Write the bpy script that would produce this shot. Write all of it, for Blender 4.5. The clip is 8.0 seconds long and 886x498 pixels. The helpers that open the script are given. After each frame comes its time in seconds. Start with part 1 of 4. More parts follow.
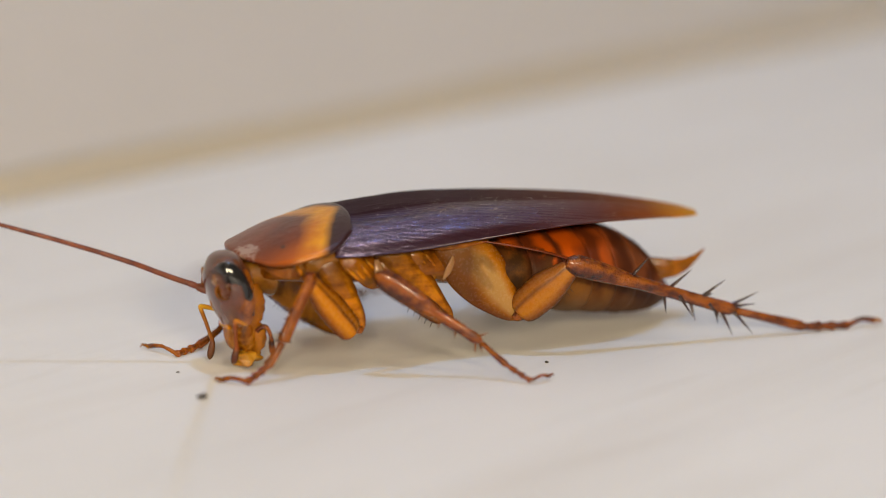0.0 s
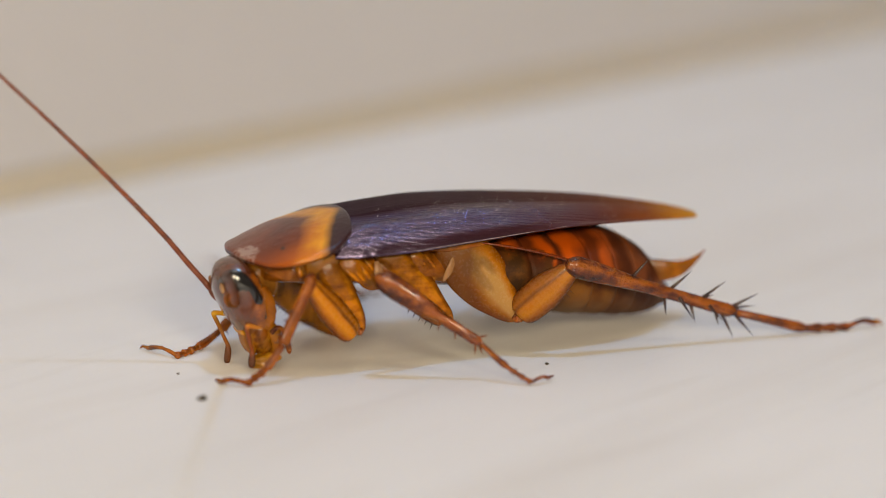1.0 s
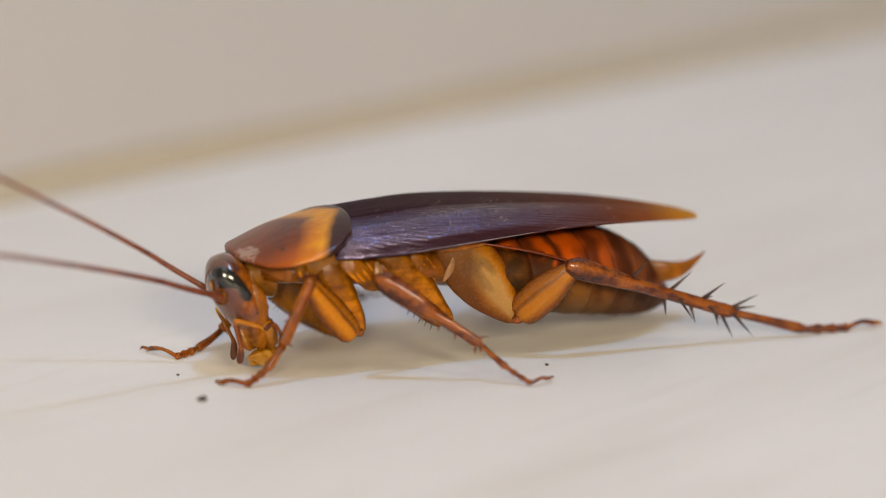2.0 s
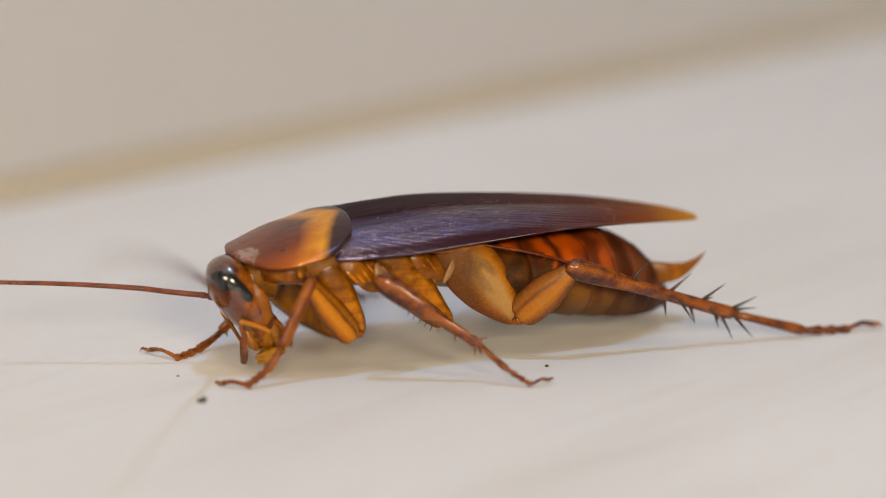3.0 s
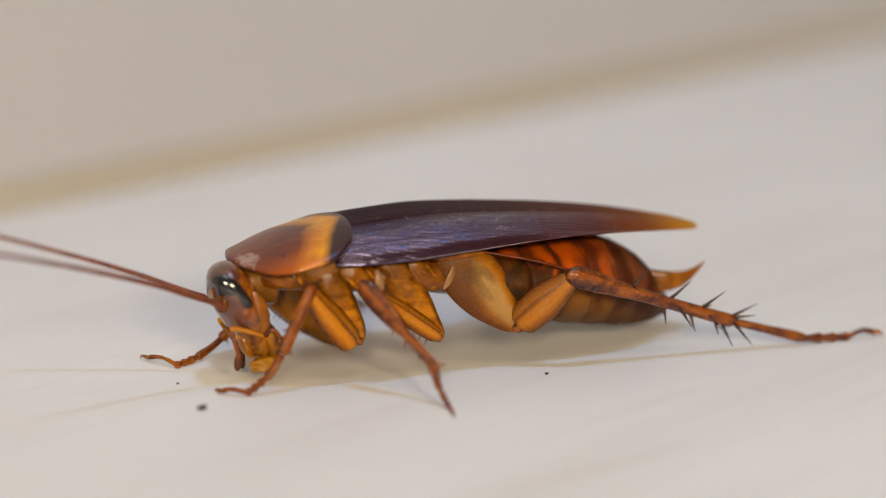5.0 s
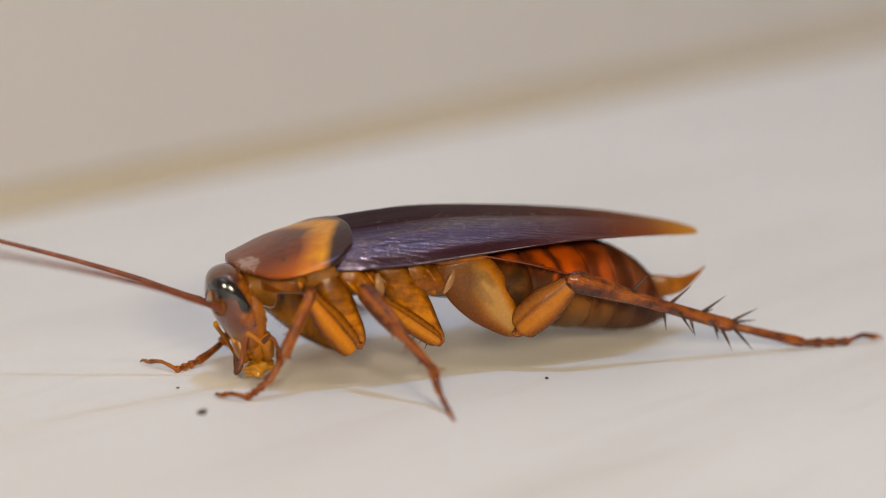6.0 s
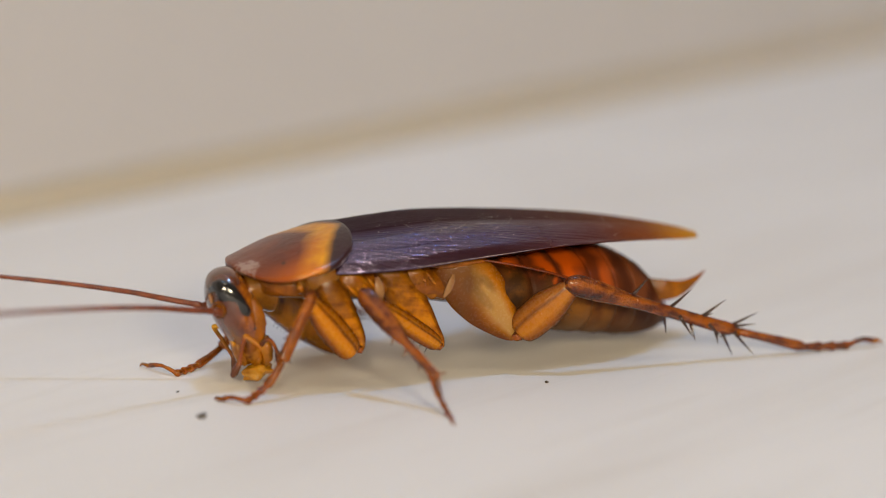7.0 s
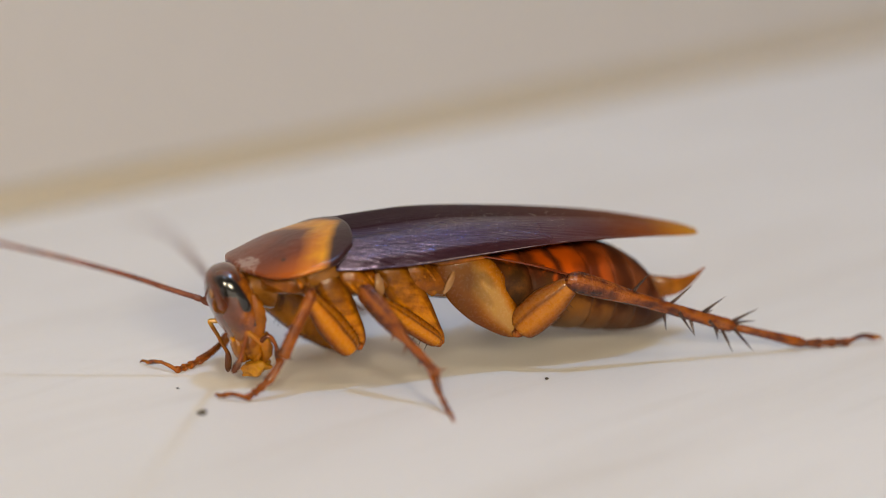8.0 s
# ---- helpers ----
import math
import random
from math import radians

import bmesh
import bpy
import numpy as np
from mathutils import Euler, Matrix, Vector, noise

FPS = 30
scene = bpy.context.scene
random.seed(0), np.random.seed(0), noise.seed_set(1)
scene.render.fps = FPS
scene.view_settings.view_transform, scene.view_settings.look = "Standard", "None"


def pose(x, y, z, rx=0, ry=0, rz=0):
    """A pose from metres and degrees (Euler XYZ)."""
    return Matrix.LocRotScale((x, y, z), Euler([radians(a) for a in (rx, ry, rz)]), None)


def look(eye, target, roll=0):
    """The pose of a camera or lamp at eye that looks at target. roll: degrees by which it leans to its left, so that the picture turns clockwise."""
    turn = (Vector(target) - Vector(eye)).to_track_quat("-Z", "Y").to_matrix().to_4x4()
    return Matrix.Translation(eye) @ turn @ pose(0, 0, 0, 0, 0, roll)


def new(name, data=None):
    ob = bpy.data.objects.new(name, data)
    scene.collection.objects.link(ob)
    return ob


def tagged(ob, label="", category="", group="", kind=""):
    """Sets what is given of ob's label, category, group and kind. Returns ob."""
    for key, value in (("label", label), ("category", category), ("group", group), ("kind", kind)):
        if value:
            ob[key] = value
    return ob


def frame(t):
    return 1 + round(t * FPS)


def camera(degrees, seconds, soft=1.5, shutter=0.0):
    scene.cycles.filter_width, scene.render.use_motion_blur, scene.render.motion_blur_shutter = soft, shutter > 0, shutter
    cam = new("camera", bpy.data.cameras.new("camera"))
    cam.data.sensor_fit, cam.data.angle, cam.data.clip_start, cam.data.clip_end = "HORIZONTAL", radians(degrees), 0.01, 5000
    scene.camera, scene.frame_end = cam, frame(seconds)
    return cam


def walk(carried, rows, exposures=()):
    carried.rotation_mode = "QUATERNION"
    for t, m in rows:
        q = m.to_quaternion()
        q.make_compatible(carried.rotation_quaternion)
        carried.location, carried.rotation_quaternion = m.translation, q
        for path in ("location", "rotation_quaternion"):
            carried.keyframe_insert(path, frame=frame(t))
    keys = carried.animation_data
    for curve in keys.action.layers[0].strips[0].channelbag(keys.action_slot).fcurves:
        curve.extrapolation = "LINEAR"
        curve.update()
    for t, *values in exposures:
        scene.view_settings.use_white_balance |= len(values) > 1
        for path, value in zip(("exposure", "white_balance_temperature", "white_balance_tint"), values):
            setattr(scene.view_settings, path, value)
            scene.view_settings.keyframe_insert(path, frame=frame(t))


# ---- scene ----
# ---------------------------------------------------------------- camera
cam = camera(18, 8.0, soft=0.8, shutter=0.8)
cam.data.dof.use_dof = True
cam.data.dof.focus_distance = 0.2102
cam.data.dof.aperture_fstop = 12.8
EYE = (-0.0007, -0.20921, 0.05543)
PITCH = -13.0
# seconds, tilt in degrees from the first pose, lean
TILT = ((0.0, 0.0, 0.0), (0.5, 0.017, 0.0), (1.0, 0.034, 0.0), (1.5, 0.047, 0.0), (3.0, 0.078, 0.01),
        (3.5, 0.118, 0.01), (4.0, 0.165, 0.02), (4.5, 0.2, 0.03), (6.0, 0.325, 0.06), (6.5, 0.385, 0.08),
        (7.0, 0.405, 0.08), (7.5, 0.37, 0.07), (8.0, 0.335, 0.07))
walk(cam, [(t, pose(*EYE, 90 + PITCH + a, 0, 0) @ pose(0, 0, 0, 0, 0, b)) for t, a, b in TILT],
     exposures=((0.0, 0.04), (4.5, 0.03), (6.0, 0.01), (8.0, 0.0)))

# ---------------------------------------------------------------- light
world = bpy.data.worlds.new("world")
scene.world = world
world.use_nodes = True
world.node_tree.nodes["Background"].inputs["Color"].default_value = (0.8, 0.85, 1.0, 1)
world.node_tree.nodes["Background"].inputs["Strength"].default_value = 0.02


def area_lamp(name, eye, target, size, watts, colour):
    data = bpy.data.lights.new(name, "AREA")
    data.shape, data.size, data.energy, data.color = "DISK", size, watts, colour
    ob = new(name, data)
    ob.matrix_world = look(eye, target)
    return ob


area_lamp("cool_lamp", (0.055, -0.03, 0.5), (0, 0, 0), 0.04, 0.74, (0.20, 0.49, 1.0))
area_lamp("desk_lamp", (0.02, -0.31, 0.55), (0, 0, 0.005), 0.05, 0.21, (1.0, 0.83, 0.54))
area_lamp("desk_lamp", (0.14, -0.31, 0.52), (0, 0, 0.005), 0.05, 0.21, (1.0, 0.83, 0.54))
# two unseen low front lamps added as fill under and beside the insect
area_lamp("front_fill", (-0.06, -1.06, 0.38), (0, 0, 0.01), 0.2, 6.3, (1.0, 0.84, 0.585))
area_lamp("front_fill", (0.34, -1.0, 0.40), (0, 0, 0.01), 0.2, 6.5, (1.0, 0.84, 0.585))
area_lamp("ceiling_lamp", (0.3, -0.3, 2.3), (0.2, -0.3, 0), 1.3, 5.2, (1.0, 0.88, 0.70))


# ---------------------------------------------------------------- materials


class Nodes:
    def __init__(self, name):
        self.m = bpy.data.materials.new(name)
        self.m.use_nodes = True
        self.t = self.m.node_tree
        self.b = self.t.nodes["Principled BSDF"]

    def add(self, kind, **settings):
        n = self.t.nodes.new(kind)
        for k, v in settings.items():
            if k == "operation":
                n.operation = v
            elif k == "blend":
                n.data_type, n.blend_type = "RGBA", v
            elif k == "wave":
                n.bands_direction = v
        return n

    def link(self, a, b):
        self.t.links.new(a, b)

    def coords(self):
        return self.add("ShaderNodeTexCoord").outputs["Object"]

    def mark(self, name):
        n = self.add("ShaderNodeAttribute")
        n.attribute_name = name
        return n.outputs["Fac"]

    def scaled(self, vec, x, y, z):
        n = self.add("ShaderNodeMapping")
        n.inputs["Scale"].default_value = (x, y, z)
        self.link(vec, n.inputs["Vector"])
        return n.outputs["Vector"]

    def noise(self, vec, scale, detail=4.0, rough=0.55):
        n = self.add("ShaderNodeTexNoise")
        n.inputs["Scale"].default_value, n.inputs["Detail"].default_value = scale, detail
        n.inputs["Roughness"].default_value = rough
        self.link(vec, n.inputs["Vector"])
        return n.outputs["Fac"]

    def ramp(self, fac, stops):
        n = self.add("ShaderNodeValToRGB")
        e = n.color_ramp.elements
        while len(e) < len(stops):
            e.new(0.5)
        for i, (p, c) in enumerate(stops):
            e[i].position = p
            e[i].color = (*c, 1) if not isinstance(c, (int, float)) else (c, c, c, 1)
        self.link(fac, n.inputs["Fac"])
        return n.outputs["Color"]

    def math(self, op, a, b=None):
        n = self.add("ShaderNodeMath", operation=op)
        for i, v in enumerate((a, b)):
            if v is None:
                continue
            if isinstance(v, (int, float)):
                n.inputs[i].default_value = v
            else:
                self.link(v, n.inputs[i])
        return n.outputs[0]

    def mix(self, fac, a, b, blend="MIX"):
        n = self.add("ShaderNodeMix", blend=blend)
        for key, v in ((0, fac), (6, a), (7, b)):
            if isinstance(v, (int, float)):
                n.inputs[key].default_value = v
            elif isinstance(v, tuple):
                n.inputs[key].default_value = (*v, 1)
            else:
                self.link(v, n.inputs[key])
        return n.outputs[2]

    def axis(self, vec):
        n = self.add("ShaderNodeSeparateXYZ")
        self.link(vec, n.inputs[0])
        return n.outputs

    def bump(self, height, strength, metres):
        n = self.add("ShaderNodeBump")
        n.inputs["Strength"].default_value, n.inputs["Distance"].default_value = strength, metres
        self.link(height, n.inputs["Height"])
        self.link(n.outputs["Normal"], self.b.inputs["Normal"])

    def put(self, **values):
        names = {"rough": "Roughness", "coat": "Coat Weight", "coat_rough": "Coat Roughness", "sss": "Subsurface Weight",
                 "sss_scale": "Subsurface Scale", "spec": "Specular IOR Level", "trans": "Transmission Weight",
                 "colour": "Base Color", "tint": "Specular Tint", "metal": "Metallic", "aniso": "Anisotropic",
                 "coat_tint": "Coat Tint"}
        for k, v in values.items():
            s = self.b.inputs[names[k]]
            if isinstance(v, (int, float)):
                s.default_value = v
            elif isinstance(v, tuple):
                s.default_value = (*v, 1)
            else:
                self.link(v, s)
        if "sss" in values:
            self.b.inputs["Subsurface Radius"].default_value = (1.0, 0.45, 0.12)
        return self


def cuticle(name, dark, light, scale=1800, rough=0.28, sss=0.3, coat=0.5, relief=0.4, ochre=(1.1, 1.45, 4.0), seep=0.0006):
    """Waxy insect shell: brown to ochre mottling, wrinkles and pits, light that seeps through."""
    n = Nodes(name)
    c = n.coords()
    big = n.noise(n.scaled(c, 1, 0.8, 0.45), scale * 0.5, 4, 0.5)
    fine = n.noise(c, scale * 2.6, 3)
    colour = n.ramp(n.math("ADD", n.math("MULTIPLY", big, 0.8), n.math("MULTIPLY", fine, 0.2)),
                    [(0.28, dark), (0.46, tuple(0.4 * a + 0.6 * b for a, b in zip(dark, light))), (0.62, light), (0.78, tuple(min(0.8, c * k) for c, k in zip(light, ochre)))])
    n.put(colour=colour, rough=n.math("ADD", n.math("MULTIPLY", fine, 0.15), rough - 0.06), coat=coat, coat_rough=0.12, sss=sss,
          sss_scale=seep, spec=0.25)
    n.bump(n.math("ADD", n.noise(n.scaled(c, 0.6, 1, 1), scale * 1.1, 5), n.math("MULTIPLY", fine, 0.3)), relief, 0.0003)
    return n.m


def leg_material(name, dark, light, middle, coat=0.08, relief=0.0002, edge=0.0, root=0.0):
    """Amber shell with streaks that run along the joint."""
    n = Nodes(name)
    c = n.coords()
    streak = n.noise(n.scaled(c, 0.16, 1, 1), 1500, 4, 0.5)
    big = n.noise(c, 1300, 4, 0.6)
    fine = n.noise(c, 4500, 3)
    f = n.math("ADD", n.math("MULTIPLY", streak, 0.6), n.math("MULTIPLY", big, 0.4))
    colour = n.ramp(f, [(0.36, dark), (0.47, middle), (0.58, light)])
    rim = n.ramp(n.math("ADD", n.math("ABSOLUTE", n.mark("across")), n.math("MULTIPLY", n.math("SUBTRACT", big, 0.5), 0.4)), [(0.62, 0.0), (0.92, edge)])
    colour = n.mix(rim, colour, dark)
    if root:
        # smoky root patch that also paints in the shade under the wing
        smoke_shade = n.ramp(n.math("ADD", n.mark("along"), n.math("MULTIPLY", n.math("SUBTRACT", n.noise(c, 700, 3), 0.5), 0.45)), [(0.16, root), (0.46, 0.0)])
        colour = n.mix(smoke_shade, colour, (0.045, 0.015, 0.003))
    n.put(colour=colour, rough=n.math("ADD", n.math("MULTIPLY", fine, 0.2), 0.1), coat=coat, coat_rough=0.16, sss=0.3, sss_scale=0.0005, spec=0.2)
    n.bump(n.math("ADD", n.math("ADD", streak, n.math("MULTIPLY", big, 0.8)), n.math("MULTIPLY", fine, 0.45)), 0.6, relief)
    return n.m


def femur_material(name="femur_shell", pale=0.0):
    """Amber bands: bright middle, brown edges and groove, painted for translucency and crease shade."""
    n = Nodes(name)
    c = n.coords()
    x, y, z = n.axis(c)
    streak = n.noise(n.scaled(c, 0.12, 1, 1), 1700, 4, 0.5)
    big = n.noise(c, 420, 3)
    fine = n.noise(c, 4500, 3)
    across = n.math("ADD", n.math("MULTIPLY", n.mark("across"), 0.46), 0.5)
    across = n.math("ADD", across, n.math("MULTIPLY", n.math("SUBTRACT", streak, 0.5), 0.16))
    across = n.math("ADD", across, n.math("MULTIPLY", n.math("SUBTRACT", big, 0.5), 0.12))
    band = n.ramp(across, [(0.06, (0.06, 0.014, 0.001)), (0.18, (0.18, 0.050, 0.001)), (0.36, (0.52, 0.195, 0.003)), (0.58, (0.46, 0.160, 0.002)),
                           (0.68, (0.060, 0.015, 0.001)), (0.74, (0.30, 0.105, 0.004)), (0.92, (0.09, 0.022, 0.001))])
    band = n.mix(pale, band, n.mix(0.30, band, (0.15, 0.060, 0.018)))
    n.put(colour=n.mix(n.math("MULTIPLY", big, 0.35), band, (0.24, 0.06, 0.001)), rough=n.math("ADD", n.math("MULTIPLY", fine, 0.2), 0.18), coat=0.15, coat_rough=0.08,
          sss=0.3, sss_scale=0.0005, spec=0.2)
    n.bump(n.math("ADD", streak, n.math("MULTIPLY", fine, 0.3)), 0.7, 0.0002)
    return n.m


def hind_coxa_material():
    """Cream plate with an amber margin, brown at its root, with smoky spots."""
    n = Nodes("hind_coxa_shell")
    c = n.coords()
    across, along = n.mark("across"), n.mark("along")
    mott = n.noise(c, 420, 4)
    wob = n.math("MULTIPLY", n.math("SUBTRACT", mott, 0.5), 0.5)
    # across runs from the belly side to the upper edge
    cream = n.ramp(n.math("ADD", n.math("ADD", n.math("MULTIPLY", across, 0.5), 0.5), n.math("MULTIPLY", wob, 0.5)),
                   [(0.10, (0.11, 0.028, 0.001)), (0.26, (0.21, 0.068, 0.002)), (0.42, (0.33, 0.175, 0.047)), (0.70, (0.37, 0.200, 0.056)), (0.84, (0.34, 0.120, 0.006)), (0.97, (0.15, 0.040, 0.001))])
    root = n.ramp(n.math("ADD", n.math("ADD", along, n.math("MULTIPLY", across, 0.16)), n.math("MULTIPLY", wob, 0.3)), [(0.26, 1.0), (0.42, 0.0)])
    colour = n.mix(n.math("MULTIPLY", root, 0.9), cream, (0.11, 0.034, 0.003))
    for a0, b0, ra, rb, k in ((0.36, 0.40, 0.09, 0.22, 0.45), (0.40, -0.05, 0.12, 0.22, 0.3), (0.28, 0.0, 0.08, 0.5, 0.3)):
        a = n.math("MULTIPLY", n.math("SUBTRACT", along, a0), 1 / ra)
        b = n.math("MULTIPLY", n.math("SUBTRACT", across, b0), 1 / rb)
        d = n.math("ADD", n.math("ADD", n.math("MULTIPLY", a, a), n.math("MULTIPLY", b, b)), n.math("MULTIPLY", wob, 2.2))
        colour = n.mix(n.ramp(d, [(0.25, k), (0.9, 0.0)]), colour, (0.060, 0.030, 0.012))
    tip = n.ramp(along, [(0.78, 0.0), (0.95, 1.0)])
    colour = n.mix(n.math("MULTIPLY", tip, 0.7), colour, (0.30, 0.095, 0.003))
    fine = n.noise(c, 4500, 3)
    n.put(colour=colour, rough=n.math("ADD", n.math("MULTIPLY", fine, 0.2), 0.16), coat=0.15, coat_rough=0.08, sss=0.3, sss_scale=0.0005, spec=0.2)
    n.bump(n.math("ADD", mott, n.math("MULTIPLY", fine, 0.15)), 0.5, 0.00025)
    return n.m


def head_material():
    """Near-black brow, red-brown face, greyer towards the mouth."""
    n = Nodes("head_shell")
    c = n.coords()
    x, y, z = n.axis(c)
    mott = n.noise(c, 1300, 5, 0.6)
    fine = n.noise(c, 4500, 3)
    f = n.math("ADD", n.math("MULTIPLY", n.math("SUBTRACT", z, 0.002), 1 / 0.0066), n.math("MULTIPLY", n.math("SUBTRACT", mott, 0.5), 0.7))
    face = n.ramp(f, [(0.05, (0.20, 0.066, 0.010)), (0.28, (0.095, 0.034, 0.014)), (0.48, (0.105, 0.027, 0.009)), (0.66, (0.07, 0.018, 0.007)), (0.82, (0.065, 0.022, 0.012)), (1.0, (0.10, 0.036, 0.018))])
    back = n.ramp(n.math("MULTIPLY", n.math("ADD", n.math("ADD", x, n.math("MULTIPLY", n.math("SUBTRACT", mott, 0.5), 0.0016)), 0.0179), 400.0), [(0.0, 0.0), (0.42, 1.0)])
    n.put(colour=n.mix(n.math("MULTIPLY", back, 0.85), face, n.ramp(n.noise(c, 1100, 4, 0.6), [(0.36, (0.07, 0.016, 0.003)), (0.5, (0.26, 0.066, 0.003)), (0.64, (0.42, 0.135, 0.005))])), rough=n.math("ADD", n.math("MULTIPLY", fine, 0.15), 0.12), coat=0.9, coat_rough=0.05, spec=0.5)
    n.bump(n.math("ADD", mott, n.math("MULTIPLY", fine, 0.3)), 0.3, 0.0001)
    return n.m


def wing_material():
    """Leathery wing: dull on the back, violet gloss over fanned veins on the flank, amber at the tip."""
    n = Nodes("wing_shell")
    c = n.coords()
    x, y, z = n.axis(c)
    along = n.math("MULTIPLY", n.math("ADD", x, 0.0105), 1 / 0.0315)
    span = n.mark("across")
    mott = n.noise(n.scaled(c, 0.3, 1, 1), 900, 5)
    base = n.ramp(along, [(0.0, (0.024, 0.008, 0.014)), (0.40, (0.034, 0.009, 0.010)), (0.66, (0.088, 0.019, 0.006)),
                          (0.82, (0.20, 0.050, 0.004)), (0.92, (0.46, 0.17, 0.005)), (1.0, (0.66, 0.31, 0.008))])
    colour = n.mix(n.math("MULTIPLY", mott, 0.5), base, (0.012, 0.006, 0.006))
    # veins that fan backwards from the shoulder, in the span's own measure
    fan = n.add("ShaderNodeCombineXYZ")
    n.link(n.math("MULTIPLY", x, 12.0), fan.inputs[0])
    n.link(n.math("DIVIDE", n.math("MULTIPLY", span, 1.0), n.math("ADD", n.math("MULTIPLY", along, 0.9), 0.8)), fan.inputs[1])
    w = n.add("ShaderNodeTexWave", wave="Y")
    w.inputs["Scale"].default_value, w.inputs["Distortion"].default_value = 8.0, 3.0
    w.inputs["Detail"].default_value, w.inputs["Detail Scale"].default_value = 3.0, 3.0
    n.link(fan.outputs[0], w.inputs["Vector"])
    pits = n.noise(n.scaled(c, 0.8, 1, 1), 5200, 2, 0.7)
    flank = n.math("MULTIPLY", n.ramp(n.math("MULTIPLY", span, -1.0), [(0.42, 0.0), (0.58, 1.0), (0.90, 1.0), (0.95, 0.15)]),
                   n.ramp(along, [(0.06, 1.0), (0.42, 1.0), (0.75, 0.35)]))
    gloss = n.math("MULTIPLY", n.ramp(n.math("MULTIPLY", span, -1.0), [(0.36, 0.0), (0.62, 1.0)]), n.ramp(along, [(0.36, 1.0), (0.74, 0.15)]))
    n.put(colour=colour, rough=n.math("SUBTRACT", n.math("ADD", n.math("MULTIPLY", mott, 0.1), 0.45), n.math("MULTIPLY", gloss, 0.34)),
          spec=n.math("ADD", n.math("MULTIPLY", gloss, 0.79), 0.02), tint=(0.70, 0.62, 1.0), sss=0.0)
    n.b.inputs["IOR"].default_value = 1.85
    height = n.math("ADD", n.math("MULTIPLY", w.outputs["Fac"], 0.35), n.math("MULTIPLY", pits, 1.0))
    n.bump(n.math("MULTIPLY", height, n.math("ADD", n.math("MULTIPLY", flank, 0.9), 0.1)), 1.0, 0.00013)
    return n.m


def pronotum_material():
    n = Nodes("pronotum_shell")
    c = n.coords()
    x, y, z = n.axis(c)
    mott = n.noise(c, 260, 3, 0.5)
    reach = n.math("ABSOLUTE", y)
    # dark disc, then a golden band, then a dark hind rim, each slanting back towards the midline
    q = n.math("MULTIPLY", n.math("ADD", n.math("ADD", x, n.math("MULTIPLY", reach, 0.52)), 0.0145), 1 / 0.0075)
    q = n.math("ADD", q, n.math("MULTIPLY", n.math("SUBTRACT", mott, 0.5), 0.16))
    edge = n.ramp(n.math("ADD", n.math("MULTIPLY", reach, 160.0), n.math("MULTIPLY", n.math("SUBTRACT", mott, 0.5), 0.25)), [(0.52, 0.0), (0.84, 1.0)])
    disc = n.ramp(n.noise(c, 420, 4), [(0.35, (0.075, 0.012, 0.003)), (0.65, (0.15, 0.024, 0.002))])
    disc = n.mix(n.math("MULTIPLY", edge, 0.9), disc, (0.36, 0.080, 0.002))
    gold = n.mix(n.ramp(n.noise(c, 330, 3), [(0.4, 0.0), (0.62, 1.0)]), (0.62, 0.265, 0.002), (0.44, 0.130, 0.002))
    ring = n.mix(n.ramp(q, [(0.34, 0.0), (0.49, 1.0)]), disc, gold)
    rim = n.ramp(q, [(0.62, 0.0), (0.72, 1.0)])
    ring = n.mix(rim, ring, (0.030, 0.011, 0.012))
    front = n.ramp(n.math("MULTIPLY", n.math("ADD", x, 0.0195), 100.0), [(0.12, 0.0), (0.55, 1.0)])
    colour = n.mix(front, (0.15, 0.030, 0.005), ring)
    # small dark pit on the flank
    px = n.math("MULTIPLY", n.math("ADD", x, 0.0149), 1 / 0.00022)
    py = n.math("MULTIPLY", n.math("ADD", y, 0.0036), 1 / 0.00026)
    pit = n.ramp(n.math("ADD", n.math("MULTIPLY", px, px), n.math("MULTIPLY", py, py)), [(0.3, 0.8), (1.0, 0.0)])
    colour = n.mix(pit, colour, (0.020, 0.008, 0.006))
    # whitish speckled patch near the front edge
    sx = n.math("MULTIPLY", n.math("ADD", x, 0.0171), 1 / 0.0010)
    sy = n.math("MULTIPLY", n.math("ADD", y, 0.0019), 1 / 0.0013)
    pale_patch = n.math("ADD", n.math("MULTIPLY", sx, sx), n.math("MULTIPLY", sy, sy))
    pale_patch = n.ramp(n.math("ADD", pale_patch, n.math("MULTIPLY", n.math("SUBTRACT", n.noise(c, 2200, 3), 0.5), 4.0)), [(0.25, 1.0), (0.9, 0.0)])
    colour = n.mix(n.math("MULTIPLY", pale_patch, 0.4), colour, (0.50, 0.42, 0.36))
    fine = n.noise(c, 4200, 3)
    n.put(colour=colour, rough=n.math("ADD", n.math("MULTIPLY", fine, 0.15), 0.25), spec=0.25, coat=n.math("ADD", n.math("MULTIPLY", rim, -0.1), 0.3), coat_rough=0.15)
    n.bump(n.math("ADD", n.noise(c, 1100, 4), n.math("MULTIPLY", fine, 0.4)), 0.4, 0.00012)
    return n.m


